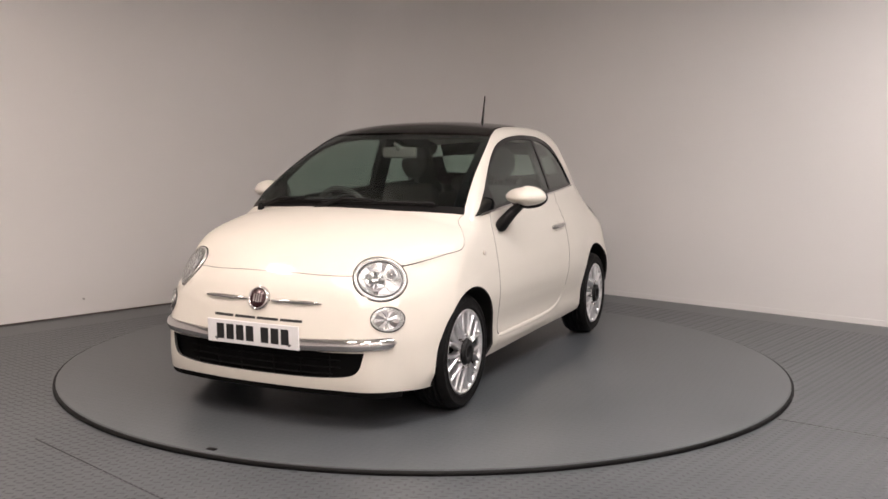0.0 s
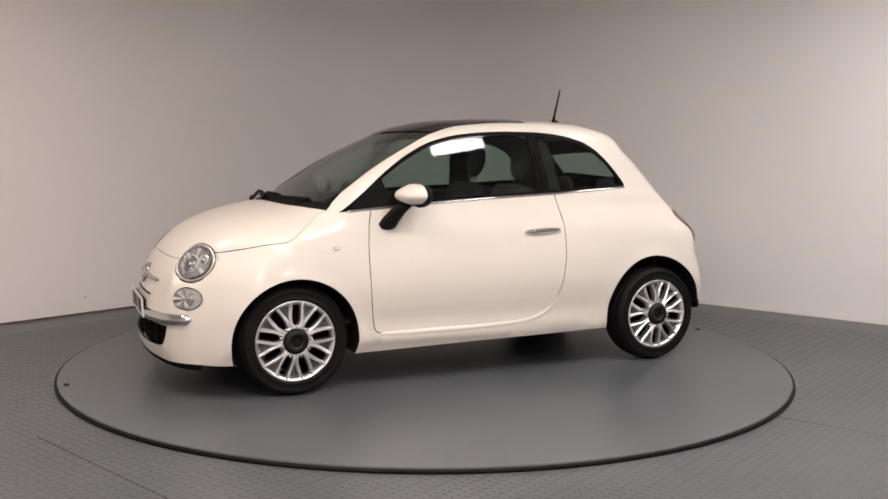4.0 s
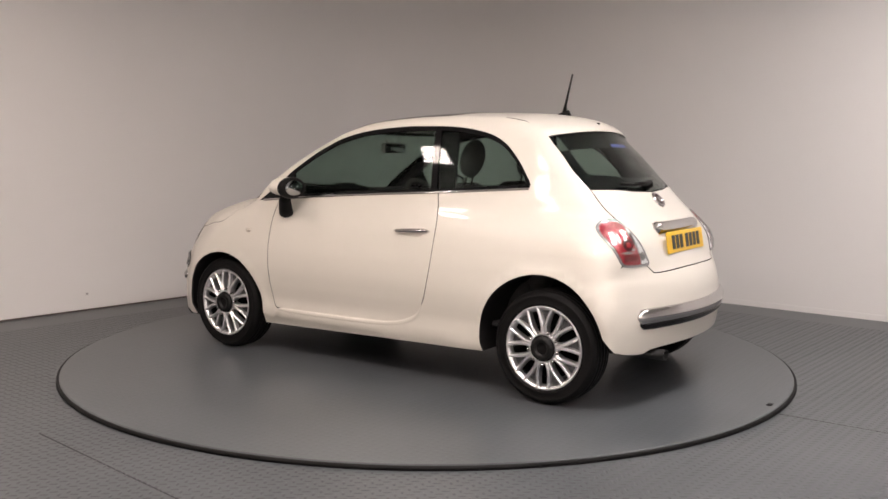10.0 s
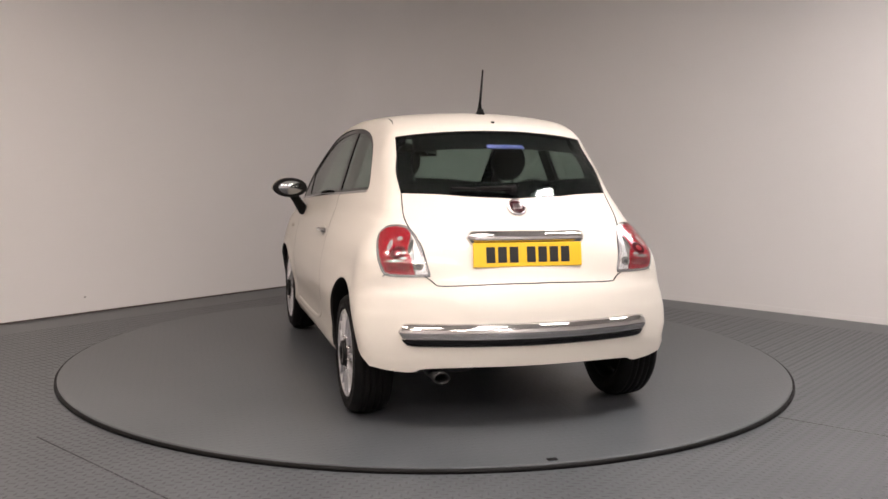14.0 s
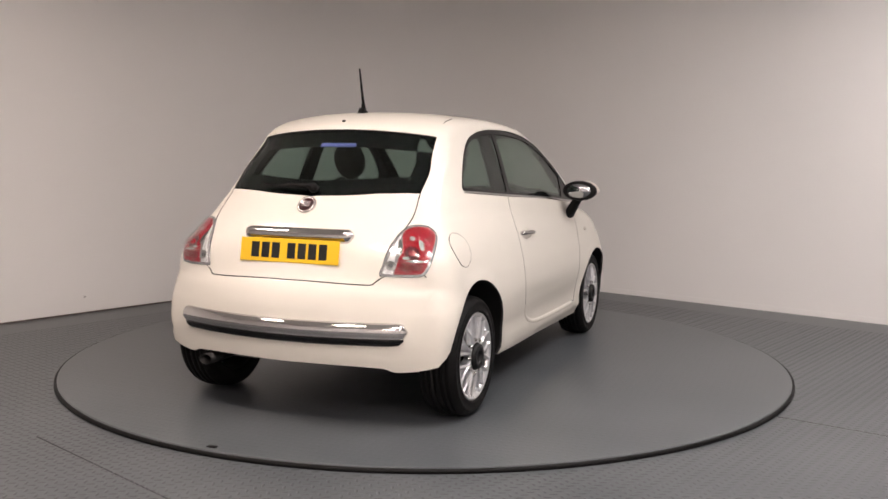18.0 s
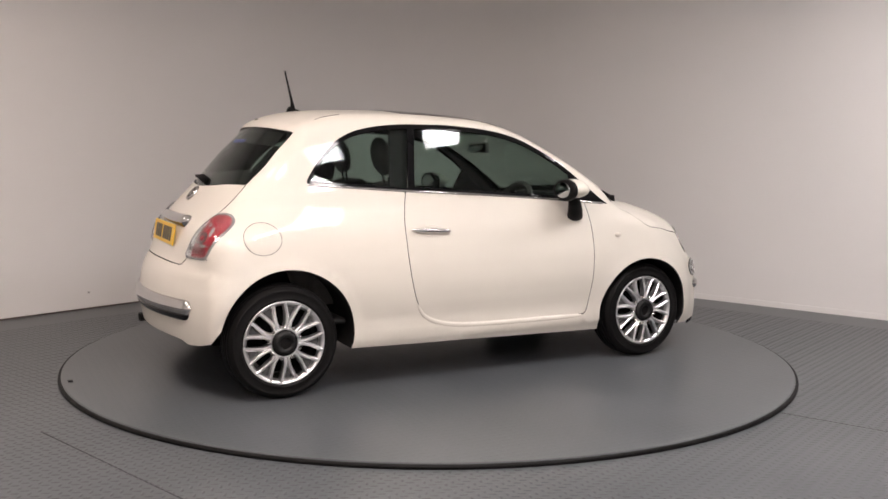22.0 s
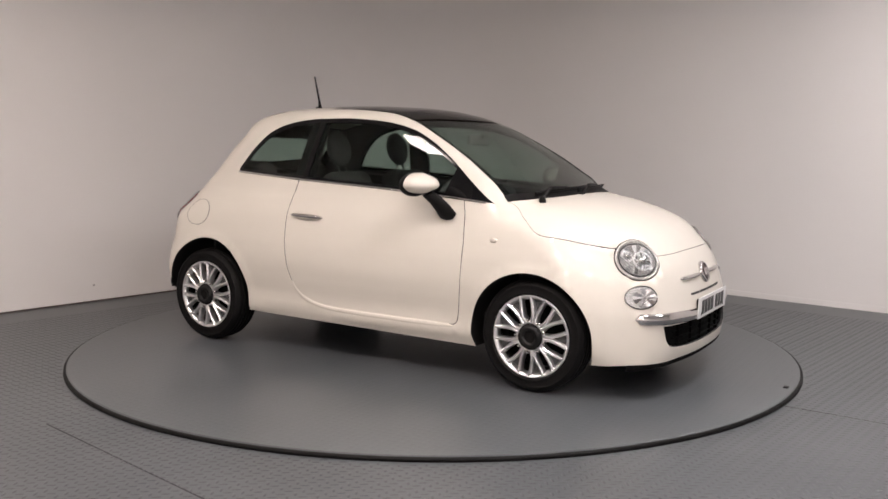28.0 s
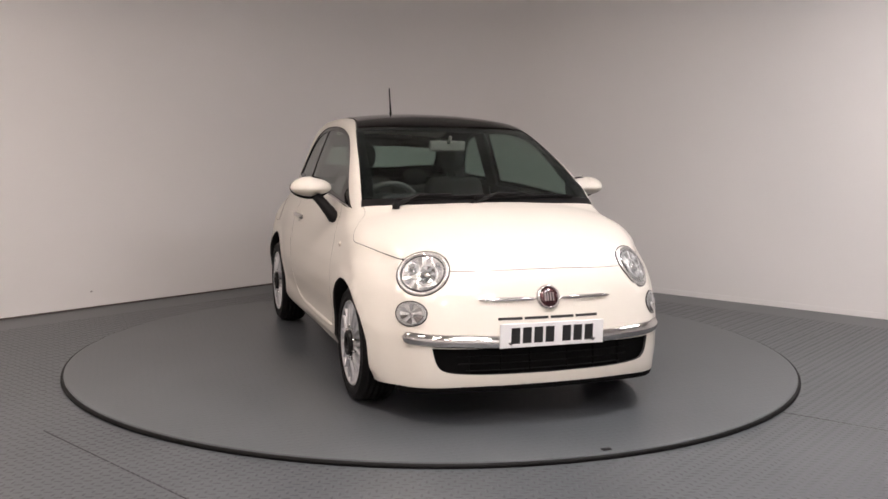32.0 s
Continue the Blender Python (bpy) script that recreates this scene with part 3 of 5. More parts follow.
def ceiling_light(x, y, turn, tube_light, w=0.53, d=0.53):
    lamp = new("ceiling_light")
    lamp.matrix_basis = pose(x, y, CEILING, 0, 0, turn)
    tagged(lamp, "flat lit rectangular panel lamp under the ceiling, some added as fill", "ceiling light", "ceiling panel lamps")
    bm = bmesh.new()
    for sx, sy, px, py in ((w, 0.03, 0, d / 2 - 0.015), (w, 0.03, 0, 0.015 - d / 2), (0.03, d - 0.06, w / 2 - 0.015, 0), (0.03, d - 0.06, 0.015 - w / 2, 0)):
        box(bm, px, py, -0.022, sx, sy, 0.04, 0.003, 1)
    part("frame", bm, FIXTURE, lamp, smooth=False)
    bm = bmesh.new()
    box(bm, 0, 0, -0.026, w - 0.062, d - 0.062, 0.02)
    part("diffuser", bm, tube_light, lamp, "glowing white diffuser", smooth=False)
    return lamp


# the last four, near the camera, are unseen and added as fill light
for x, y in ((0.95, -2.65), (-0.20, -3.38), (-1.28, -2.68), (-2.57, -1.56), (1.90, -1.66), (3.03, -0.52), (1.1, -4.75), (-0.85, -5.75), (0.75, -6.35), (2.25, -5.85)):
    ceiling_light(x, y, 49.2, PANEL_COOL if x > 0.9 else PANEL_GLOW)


def seam(name, a, b, w=0.007):
    """A dark joint between two floor plates."""
    a, b = Vector(a), Vector(b)
    d = (b - a).normalized()
    bm = bmesh.new()
    box(bm, 0, 0, FLOOR_Z + 0.0004, (b - a).length, w, 0.0012, m=Matrix.Translation(((a.x + b.x) / 2, (a.y + b.y) / 2, 0)) @ Matrix.Rotation(math.atan2(d.y, d.x), 4, "Z"))
    ob = part(name, bm, GAP, None, smooth=False)
    return tagged(ob, "dark joint between two steel floor plates", "floor joint", kind="structure")


mark = CORNER + ALONG_L * 3.93 + ALONG_R * 0.0012
bm = bmesh.new()
bmesh.ops.create_uvsphere(bm, u_segments=14, v_segments=8, radius=1.0)
bmesh.ops.transform(bm, matrix=Matrix.Translation((mark.x, mark.y, 0.111)) @ Matrix.Rotation(math.atan2(ALONG_L.y, ALONG_L.x), 4, "Z") @ Matrix.Diagonal((0.011, 0.0015, 0.008, 1)), verts=bm.verts)
smudge = part("wall_mark", bm, SCUFF, None)
tagged(smudge, "small grey scuff on the white wall", "wall mark", kind="structure")
seam("floor_joint", (1.742, -1.378), (3.9, -3.05))
seam("floor_joint", (-1.75, -1.75), (0.6, -3.92))


def tread_bars(name, spots, mat, parent, high):
    """Short raised bars of tread plate, one at each spot (x, y, angle), as one mesh."""
    s = np.asarray(spots, float)
    half, wide = 0.0205, 0.0066
    shape = np.array([(-half, 0, 0), (-half * 0.5, -wide, 0), (half * 0.5, -wide, 0), (half, 0, 0), (half * 0.5, wide, 0), (-half * 0.5, wide, 0), (-half * 0.6, 0, high), (half * 0.6, 0, high)])
    tris = np.array([(0, 1, 6), (1, 2, 7), (1, 7, 6), (2, 3, 7), (3, 4, 7), (4, 5, 6), (4, 6, 7), (5, 0, 6)])
    c, q = np.cos(s[:, 2]), np.sin(s[:, 2])
    v = np.empty((len(s), 8, 3))
    v[..., 0] = s[:, None, 0] + c[:, None] * shape[:, 0] - q[:, None] * shape[:, 1]
    v[..., 1] = s[:, None, 1] + q[:, None] * shape[:, 0] + c[:, None] * shape[:, 1]
    v[..., 2] = shape[:, 2] + s[:, None, 3]
    f = (tris[None] + 8 * np.arange(len(s))[:, None, None]).reshape(-1, 3)
    me = bpy.data.meshes.new(name)
    me.vertices.add(len(s) * 8)
    me.vertices.foreach_set("co", v.ravel())
    me.loops.add(len(f) * 3)
    me.loops.foreach_set("vertex_index", f.ravel().astype(np.int32))
    me.polygons.add(len(f))
    me.polygons.foreach_set("loop_start", np.arange(0, 3 * len(f), 3, dtype=np.int32))
    me.materials.append(mat)
    me.update(calc_edges=True)
    me.validate()
    me.polygons.foreach_set("use_smooth", [True] * len(me.polygons))
    ob = part(name, me, None, parent)
    return tagged(ob, "small raised bars of the grey tread plate", kind="stuff")


def lattice(turn, reach, pitch=0.039):
    """Spots of a tread pattern: each row turned by ninety degrees from the next."""
    n = int(reach / pitch)
    i, j = np.meshgrid(np.arange(-n, n + 1), np.arange(-n, n + 1), indexing="ij")
    i, j = i.ravel(), j.ravel()
    a = radians(turn)
    x, y = pitch * (math.cos(a) * i - math.sin(a) * j), pitch * (math.sin(a) * i + math.cos(a) * j)
    return np.stack([x, y, a + radians(45) + (math.pi / 2) * (i % 2), np.zeros(len(i))], 1)


spots = lattice(0, 2.3)
spots = spots[np.hypot(spots[:, 0], spots[:, 1]) < RADIUS - 0.035]
spots[:, 3] = -0.0001
tread_bars("tread_pattern", spots, DISC, turntable, 0.0007)
spots = lattice(-40.8, 5.4)
r = np.hypot(spots[:, 0], spots[:, 1])
to_wall = [(spots[:, 0] - CORNER.x) * d.x + (spots[:, 1] - CORNER.y) * d.y for d in (ALONG_L, ALONG_R)]
spots = spots[(r > RADIUS + 0.02) & (to_wall[0] > 0.4) & (to_wall[1] > 0.4) & (spots[:, 1] > -4.2) & (r < 5.2)]
spots[:, 3] = FLOOR_Z - 0.0001
tread_bars("tread_pattern", spots, BARTONE, floor, 0.0023)
for sx in (1, -1):
    bm = bmesh.new()
    box(bm, sx * 2.155, 0.05, 0.002, 0.026, 0.045, 0.005, 0.002, 1)
    part("lifting_catch", bm, TRIM, turntable, "small dark lifting catch")
# ---------------------------------------------------------------- the car
car = new("car")
tagged(car, "white three-door hatchback with dark glass roof and silver wheels", "car")

# main lines of the bodywork, on its left flank
BELT = ((0.90, 0.950), (0.743, 0.964), (0.619, 0.974), (0.147, 1.008), (-0.172, 1.026), (-0.44, 1.040), (-0.66, 1.054), (-0.975, 1.074))
WINDOW_TOP = ((0.90, 0.950), (0.878, 0.962), (0.745, 1.062), (0.62, 1.163), (0.463, 1.266), (0.303, 1.339), (0.142, 1.376), (-0.021, 1.394),
              (-0.184, 1.402), (-0.381, 1.401), (-0.512, 1.392), (-0.677, 1.361), (-0.777, 1.317), (-0.876, 1.231), (-0.942, 1.150), (-0.982, 1.082), (-0.975, 1.074))
DOOR = ((0.719, 0.966), (0.742, 0.867), (0.752, 0.715), (0.746, 0.56), (0.73, 0.399), (0.712, 0.315), (0.690, 0.298), (0.493, 0.298), (0.178, 0.299), (-0.10, 0.304),
        (-0.21, 0.313), (-0.30, 0.336), (-0.375, 0.378), (-0.424, 0.46), (-0.453, 0.557), (-0.474, 0.716), (-0.478, 0.84), (-0.460, 0.965), (-0.443, 1.040))
SCREEN_EDGE = ((0.945, 0.655, 0.953), (0.906, 0.652, 0.998), (0.719, 0.619, 1.142), (0.459, 0.572, 1.297), (0.28, 0.53, 1.372), (0.119, 0.498, 1.425))
ROOF_EDGE = ((0.119, 0.498, 1.425), (-0.098, 0.470, 1.452), (-0.37, 0.455, 1.463))
BONNET_SIDE = ((0.945, 0.655, 0.953), (0.985, 0.650, 0.925), (1.075, 0.708, 0.862), (1.186, 0.772, 0.809), (1.315, 0.735, 0.790), (1.451, 0.690, 0.767), (1.535, 0.636, 0.752))
BONNET_FRONT = ((1.535, 0.628, 0.752), (1.60, 0.545, 0.748), (1.66, 0.48, 0.728), (1.69, 0.44, 0.719), (1.725, 0.299, 0.718), (1.737, 0.16, 0.721), (1.742, 0.0, 0.722))
SCREEN_FOOT = ((1.125, 0.0, 0.95), (1.108, 0.22, 0.948), (1.030, 0.49, 0.952), (0.945, 0.655, 0.953))


def arch(i, a0, a1, n=26, grow=0.0):
    """Part of a wheel arch, as pairs of x and z, between two angles from the front."""
    cx, cz, r = ARCHES[i]
    return [(cx + (r + grow) * math.cos(radians(a0 + (a1 - a0) * k / n)), cz + (r + grow) * math.sin(radians(a0 + (a1 - a0) * k / n))) for k in range(n + 1)]


belt = on_side(smooth_loop(BELT, 0.025))
wtop = on_side(smooth_loop(WINDOW_TOP, 0.025))
door_edge = on_side(smooth_loop(DOOR, 0.02))
screen_edge, roof_edge = skin_loop(SCREEN_EDGE, 0.025), skin_loop(ROOF_EDGE, 0.025)
bonnet_side, bonnet_front, screen_foot = (skin_loop(q, 0.02) for q in (BONNET_SIDE, BONNET_FRONT, SCREEN_FOOT))



def cut_at(path, x, after=True):
    """The part of a path past (or before) the place where it comes nearest to x."""
    i = int(np.argmin(np.abs(path[:, 0] - x)))
    return path[i:] if after else path[:i + 1]


TAIL_LAMP = ((-1.554, 0.461, 0.720), (-1.527, 0.488, 0.803), (-1.461, 0.508, 0.890), (-1.404, 0.545, 0.923), (-1.362, 0.600, 0.918), (-1.352, 0.633, 0.890),
             (-1.416, 0.663, 0.815), (-1.485, 0.660, 0.730), (-1.505, 0.640, 0.713), (-1.533, 0.559, 0.709), (-1.554, 0.470, 0.711), (-1.554, 0.461, 0.720))
BUMPER_TOP_R = ((-1.4254, 0.775, 0.484), (-1.445, 0.755, 0.560), (-1.478, 0.705, 0.64), (-1.500, 0.650, 0.714), (-1.545, 0.50, 0.710), (-1.56, 0.462, 0.690), (-1.584, 0.432, 0.666), (-1.61, 0.25, 0.664), (-1.622, 0.0, 0.664))
GATE_SIDE = ((-1.56, 0.462, 0.690), (-1.548, 0.472, 0.735), (-1.50, 0.497, 0.850), (-1.43, 0.530, 0.915), (-1.36, 0.540, 0.965), (-1.266, 0.531, 1.077))
GLASS_SIDE = ((-1.266, 0.531, 1.077), (-1.165, 0.521, 1.15), (-1.09, 0.508, 1.245), (-1.005, 0.497, 1.343))
SPOILER = ((-1.005, 0.497, 1.343), (-1.06, 0.38, 1.368), (-1.10, 0.228, 1.384), (-1.123, 0.0, 1.392))
GLASS_FOOT = ((-1.266, 0.531, 1.077), (-1.32, 0.38, 1.074), (-1.38, 0.2, 1.077), (-1.408, 0.0, 1.078))
gate_side, glass_side, spoiler, glass_foot = (skin_loop(q, 0.02) for q in (GATE_SIDE, GLASS_SIDE, SPOILER, GLASS_FOOT))
bumper_top = skin_loop(BUMPER_TOP_R, 0.02)
lamp_outer = skin_loop(TAIL_LAMP[3:9], 0.02)


SEAM_F = ((1.4358, 0.79, 0.4423), (1.462, 0.785, 0.52), (1.495, 0.765, 0.60), (1.535, 0.70, 0.68), (1.535, 0.628, 0.752))
seam_f = skin_loop(SEAM_F, 0.02)
roof_rear = skin_loop(((-0.37, 0.455, 1.463), (-0.55, 0.457, 1.462), (-0.80, 0.462, 1.448), (-0.90, 0.475, 1.437), (-0.95, 0.49, 1.40), (-1.005, 0.497, 1.343)), 0.025)
header = skin_loop(((0.28, 0.53, 1.372), (0.325, 0.35, 1.39), (0.352, 0.18, 1.40), (0.36, 0.0, 1.40)), 0.025)
sun_rear = skin_loop(((-0.37, 0.455, 1.463), (-0.395, 0.3, 1.47), (-0.40, 0.0, 1.48)), 0.025)


def closed_half(*paths):
    """A loop over both sides from paths that run on the left from the centre line round to it again."""
    h = np.vstack([paths[0]] + [p[1:] for p in paths[1:]])
    m = mirrored(h)
    return np.vstack([h, m[1:-1]])


# flank: sill, rear quarter, pillars and roof rail in one sheet, round the door and the windows
sill_edge = on_side([(0.70 - 0.02 * k, 0.196 + 0.03 * k / 74) for k in range(74)])
flank = np.vstack([sill_edge, on_side(arch(1, -14, 150)), cut_at(bumper_top, -1.505, False)[1:], lamp_outer[::-1][1:-1], cut_at(gate_side, -1.43),
                   glass_side[1:], roof_rear[::-1][1:], roof_edge[::-1][1:], screen_edge[::-1][1:], wtop[:-1], cut_at(belt, -0.443)[::-1],
                   door_edge[int(np.argmin(np.abs(door_edge[:, 0] - 0.69) + (door_edge[:, 2] > 0.31))):][::-1][1:], on_side([(0.70, 0.25)])])
fender = np.vstack([door_edge[:int(np.argmin(np.abs(door_edge[:, 0] - 0.69) + (door_edge[:, 2] > 0.31)))],
                    door_edge[int(np.argmin(np.abs(door_edge[:, 0] - 0.69) + (door_edge[:, 2] > 0.31)))][None], on_side([(0.70, 0.25), (0.70, 0.196), (0.75, 0.196)]), on_side(arch(0, 195, 28)), seam_f[1:], bonnet_side[::-1][1:], on_side([(0.90, 0.950), (0.82, 0.957)])])
door_loop = np.vstack([door_edge, on_side([q for q in smooth_loop(BELT, 0.025)[::-1] if -0.43 < q[0] < 0.71])])


def top_z(x):
    return curve_through([(a, b) for a, b in WINDOW_TOP[:-1]], x)


def belt_z(x):
    return curve_through(BELT, x)


def pane_loop(x0, x1, lean=0.0):
    """The outline of a side window between two upright edges."""
    n = max(4, int(abs(x1 - x0) / 0.03))
    xs = np.linspace(x0, x1, n)
    low = [(x, belt_z(x) + 0.022) for x in xs]
    up = [(x + lean * 0.3, top_z(x + lean * 0.3) - 0.024) for x in xs[::-1]]
    up = [(x, z) for x, z in up if z > belt_z(x) + 0.03]
    ends = []
    for (xa, za), (xb, zb) in ((low[-1], up[0]), (up[-1], low[0])):
        k = max(2, int(math.hypot(xb - xa, zb - za) / 0.03))
        ends.append([(xa + (xb - xa) * i / k, za + (zb - za) * i / k) for i in range(1, k)])
    return on_side(low + ends[0] + up + ends[1])


front_pane, rear_pane = pane_loop(0.59, -0.385, 0.16), pane_loop(-0.425, -0.955, 0.16)
frame_loop = np.vstack([wtop[:-1], belt[::-1][:-1]])

for side in (1, -1):
    panel("body_side", RING, flank, PAINT, car, side=side, label="white side panel with sill, pillars and roof rail")
    panel("front_wing", RING, fender, PAINT, car, side=side)
    door = panel("door", RING, door_loop, PAINT, car, side=side, inset=0.004, label="white door")
    panel("window_frame", RING, frame_loop, GLOSSBLACK, car, holes=(front_pane, rear_pane), side=side, lift=-0.004, thick=0.01, label="black window surround")
    for nm, lp in (("door_window", front_pane), ("quarter_window", rear_pane)):
        w = panel(nm, RING, lp, PANE, car, side=side, lift=-0.008, thick=0.003, label="tinted side window")
        w.visible_shadow = False

panel("bonnet", TOP, closed_half(bonnet_front[::-1], bonnet_side[::-1], screen_foot[::-1]), PAINT, car, inset=0.0016, label="white bonnet")
front_low = smooth_loop(((1.82, 0.0, 0.199), (1.80, 0.3, 0.198), (1.70, 0.52, 0.192), (1.55, 0.72, 0.182), (1.464, 0.76, 0.179)), 0.025)
GRILLE = ((1.83, 0.0, 0.250), (1.81, 0.30, 0.252), (1.79, 0.43, 0.258), (1.785, 0.505, 0.272), (1.78, 0.54, 0.310), (1.766, 0.552, 0.375), (1.80, 0.40, 0.372), (1.83, 0.0, 0.372))
grille_loop = closed_half(smooth_loop(GRILLE, 0.02, corners=(5,)))
panel("front_bumper", FRONT, closed_half(front_low, on_side(arch(0, -19, 28)), seam_f, bonnet_front), PAINT, car, holes=(grille_loop,), label="white front bumper")
rear_low = smooth_loop(((-1.655, 0.0, 0.306), (-1.66, 0.20, 0.306), (-1.60, 0.50, 0.298), (-1.585, 0.56, 0.280), (-1.555, 0.66, 0.288), (-1.508, 0.73, 0.306)), 0.02)
panel("rear_bumper", REAR, closed_half(rear_low, on_side([(-1.505, 0.312), (-1.487, 0.345)]), on_side(arch(1, 170, 150)), bumper_top), PAINT, car, inset=0.0, label="white rear bumper")
gate_low = cut_at(bumper_top, -1.56)[::-1]
panel("tailgate", REAR, closed_half(gate_low, gate_side, glass_foot), PAINT, car, inset=0.005, label="white tailgate")
w = panel("rear_window", REAR, closed_half(glass_foot[::-1], glass_side, spoiler), PANE, car, lift=-0.006, thick=0.003, inset=0.004, label="tinted rear window")
w.visible_shadow = False
panel("roof", RING, closed_half(sun_rear[::-1], roof_rear, spoiler), PAINT, car, label="white rear roof with a lip spoiler")
panel("glass_roof", RING, closed_half(header[::-1], cut_at(screen_edge, 0.28), roof_edge, sun_rear), DARKPANE, car, lift=0.002, inset=0.006, label="dark glass roof panel")
w = panel("windscreen", RING, closed_half(screen_foot, cut_at(screen_edge, 0.28, False), header), PANE, car, lift=-0.004, thick=0.004, inset=0.004, label="tinted windscreen")
w.visible_shadow = False
# wheels
def wheel(x, y, side, phase):
    """An alloy wheel with its tyre; its outer face looks along the car's side."""
    w = part("wheel", lathe(bmesh.new(), [(0.03, -0.05), (0.06, -0.05), (0.06, 0.02), (0.03, 0.02)], 24, closed=True), DARKMETAL, car, "silver multi-spoke alloy wheel with a black tyre")
    w.matrix_basis = Matrix.Translation((x, y * side, 0.291)) @ pose(0, 0, 0, -90 * side, 0, 0)
    bm = bmesh.new()
    prof = [(0.199, -0.165), (0.225, -0.182), (0.258, -0.183), (0.278, -0.172), (0.288, -0.150), (0.2910, -0.134), (0.2840, -0.133), (0.2840, -0.126), (0.2915, -0.125),
            (0.2915, -0.106), (0.2840, -0.105), (0.2840, -0.097), (0.2915, -0.096), (0.2915, -0.074), (0.2840, -0.073), (0.2840, -0.065), (0.2913, -0.064),
            (0.2910, -0.046), (0.2840, -0.045), (0.2840, -0.039), (0.2890, -0.036), (0.286, -0.022), (0.278, -0.008), (0.268, 0.000), (0.266, 0.0035),
            (0.258, 0.0045), (0.256, 0.0030), (0.240, 0.006), (0.228, 0.005), (0.226, 0.0065), (0.220, 0.005), (0.205, -0.012), (0.199, -0.03)]
    lathe(bm, prof, 64, closed=True)
    bmesh.ops.recalc_face_normals(bm, faces=bm.faces)
    part("tyre", bm, RUBBER, w, "black rubber tyre")
    bm = bmesh.new()
    lathe(bm, [(0.213, -0.005), (0.2105, 0.002), (0.2055, 0.001), (0.196, -0.008), (0.1865, -0.026), (0.199, -0.034), (0.205, -0.028)], 64, closed=True)
    bmesh.ops.recalc_face_normals(bm, faces=bm.faces)
    part("rim", bm, ALLOY, w)
    # barrel and disc coloured black, a painted shade behind the spokes
    bm = bmesh.new()
    lathe(bm, [(0.1975, -0.024), (0.190, -0.06), (0.186, -0.15), (0.1985, -0.17), (0.1985, -0.03)], 56, closed=True)
    bmesh.ops.recalc_face_normals(bm, faces=bm.faces)
    part("barrel", bm, TRIM, w)
    bm = bmesh.new()
    lathe(bm, [(0.0, -0.10), (0.155, -0.10), (0.165, -0.095), (0.165, -0.085), (0.0, -0.085)], 40)
    part("brake_disc", bm, GRILLEBLACK, w)
    # distance from the hub, half spread of the pair, half width, depths
    arms = ((0.066, 0.0100, 0.0150, -0.030, -0.001), (0.085, 0.0080, 0.0125, -0.035, 0.001), (0.105, 0.0082, 0.0110, -0.036, 0.002),
            (0.125, 0.0128, 0.0118, -0.036, 0.001), (0.150, 0.0208, 0.0118, -0.036, -0.001), (0.175, 0.0308, 0.0120, -0.036, -0.003),
            (0.192, 0.0385, 0.0125, -0.035, -0.003), (0.207, 0.0460, 0.0160, -0.035, -0.002))
    n = 9
    for k in range(n):
        a = 2 * math.pi * k / n + radians(phase)
        bm = bmesh.new()
        for s in (-1, 1):
            rows = []
            for r, off, half, z0, z1 in arms:
                rows.append([bm.verts.new((r, s * off + half * g, h)) for g, h in ((-1, z0), (-0.74, z1 - 0.004), (-0.20, z1 + 0.003), (0.20, z1 + 0.003), (0.74, z1 - 0.004), (1, z0))])
            for p, q in zip(rows[:-1], rows[1:]):
                for i in range(6):
                    bm.faces.new((p[i], p[(i + 1) % 6], q[(i + 1) % 6], q[i]))
            bm.faces.new(rows[0])
            bm.faces.new(rows[-1])
        bmesh.ops.recalc_face_normals(bm, faces=bm.faces)
        bmesh.ops.transform(bm, matrix=Matrix.Rotation(a, 4, "Z"), verts=bm.verts)
        part("spoke", bm, ALLOY, w, smooth=False)
        # web in the fork; its dark grey paints in the recess's shade
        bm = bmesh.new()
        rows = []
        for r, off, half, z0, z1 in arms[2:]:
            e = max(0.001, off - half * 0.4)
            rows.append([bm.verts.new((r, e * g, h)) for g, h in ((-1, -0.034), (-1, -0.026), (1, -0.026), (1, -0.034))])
        for p, q in zip(rows[:-1], rows[1:]):
            for i in range(4):
                bm.faces.new((p[i], p[(i + 1) % 4], q[(i + 1) % 4], q[i]))
        bm.faces.new(rows[0])
        bm.faces.new(rows[-1])
        bmesh.ops.recalc_face_normals(bm, faces=bm.faces)
        bmesh.ops.transform(bm, matrix=Matrix.Rotation(a, 4, "Z"), verts=bm.verts)
        part("spoke_web", bm, WEBSHADE, w, smooth=False)
    bm = bmesh.new()
    lathe(bm, [(0.066, -0.03), (0.081, -0.03), (0.081, -0.004), (0.077, 0.002), (0.070, 0.003), (0.066, -0.002)], 40, closed=True)
    bmesh.ops.recalc_face_normals(bm, faces=bm.faces)
    part("hub_ring", bm, ALLOY, w)
    # chrome domes added where the hub gleams, highlights put into shape
    for k in range(9):
        a = radians(40 * k + phase + 20)
        bm = bmesh.new()
        lathe(bm, [(0.0, 0.010), (0.0050, 0.009), (0.0085, 0.004), (0.0085, -0.010)], 12, Matrix.Translation((0.083 * math.cos(a), 0.083 * math.sin(a), 0)))
        part("hub_glint", bm, CHROME, w, "small chrome dome standing for a gleam by the hub")
    bm = bmesh.new()
    lathe(bm, [(0.0, -0.03), (0.066, -0.03), (0.069, -0.006), (0.066, 0.005), (0.04, 0.008), (0.0, 0.009)], 40)
    bmesh.ops.remove_doubles(bm, verts=bm.verts, dist=1e-5)
    part("centre_cap", bm, TRIM, w, "black centre cap")
    return w


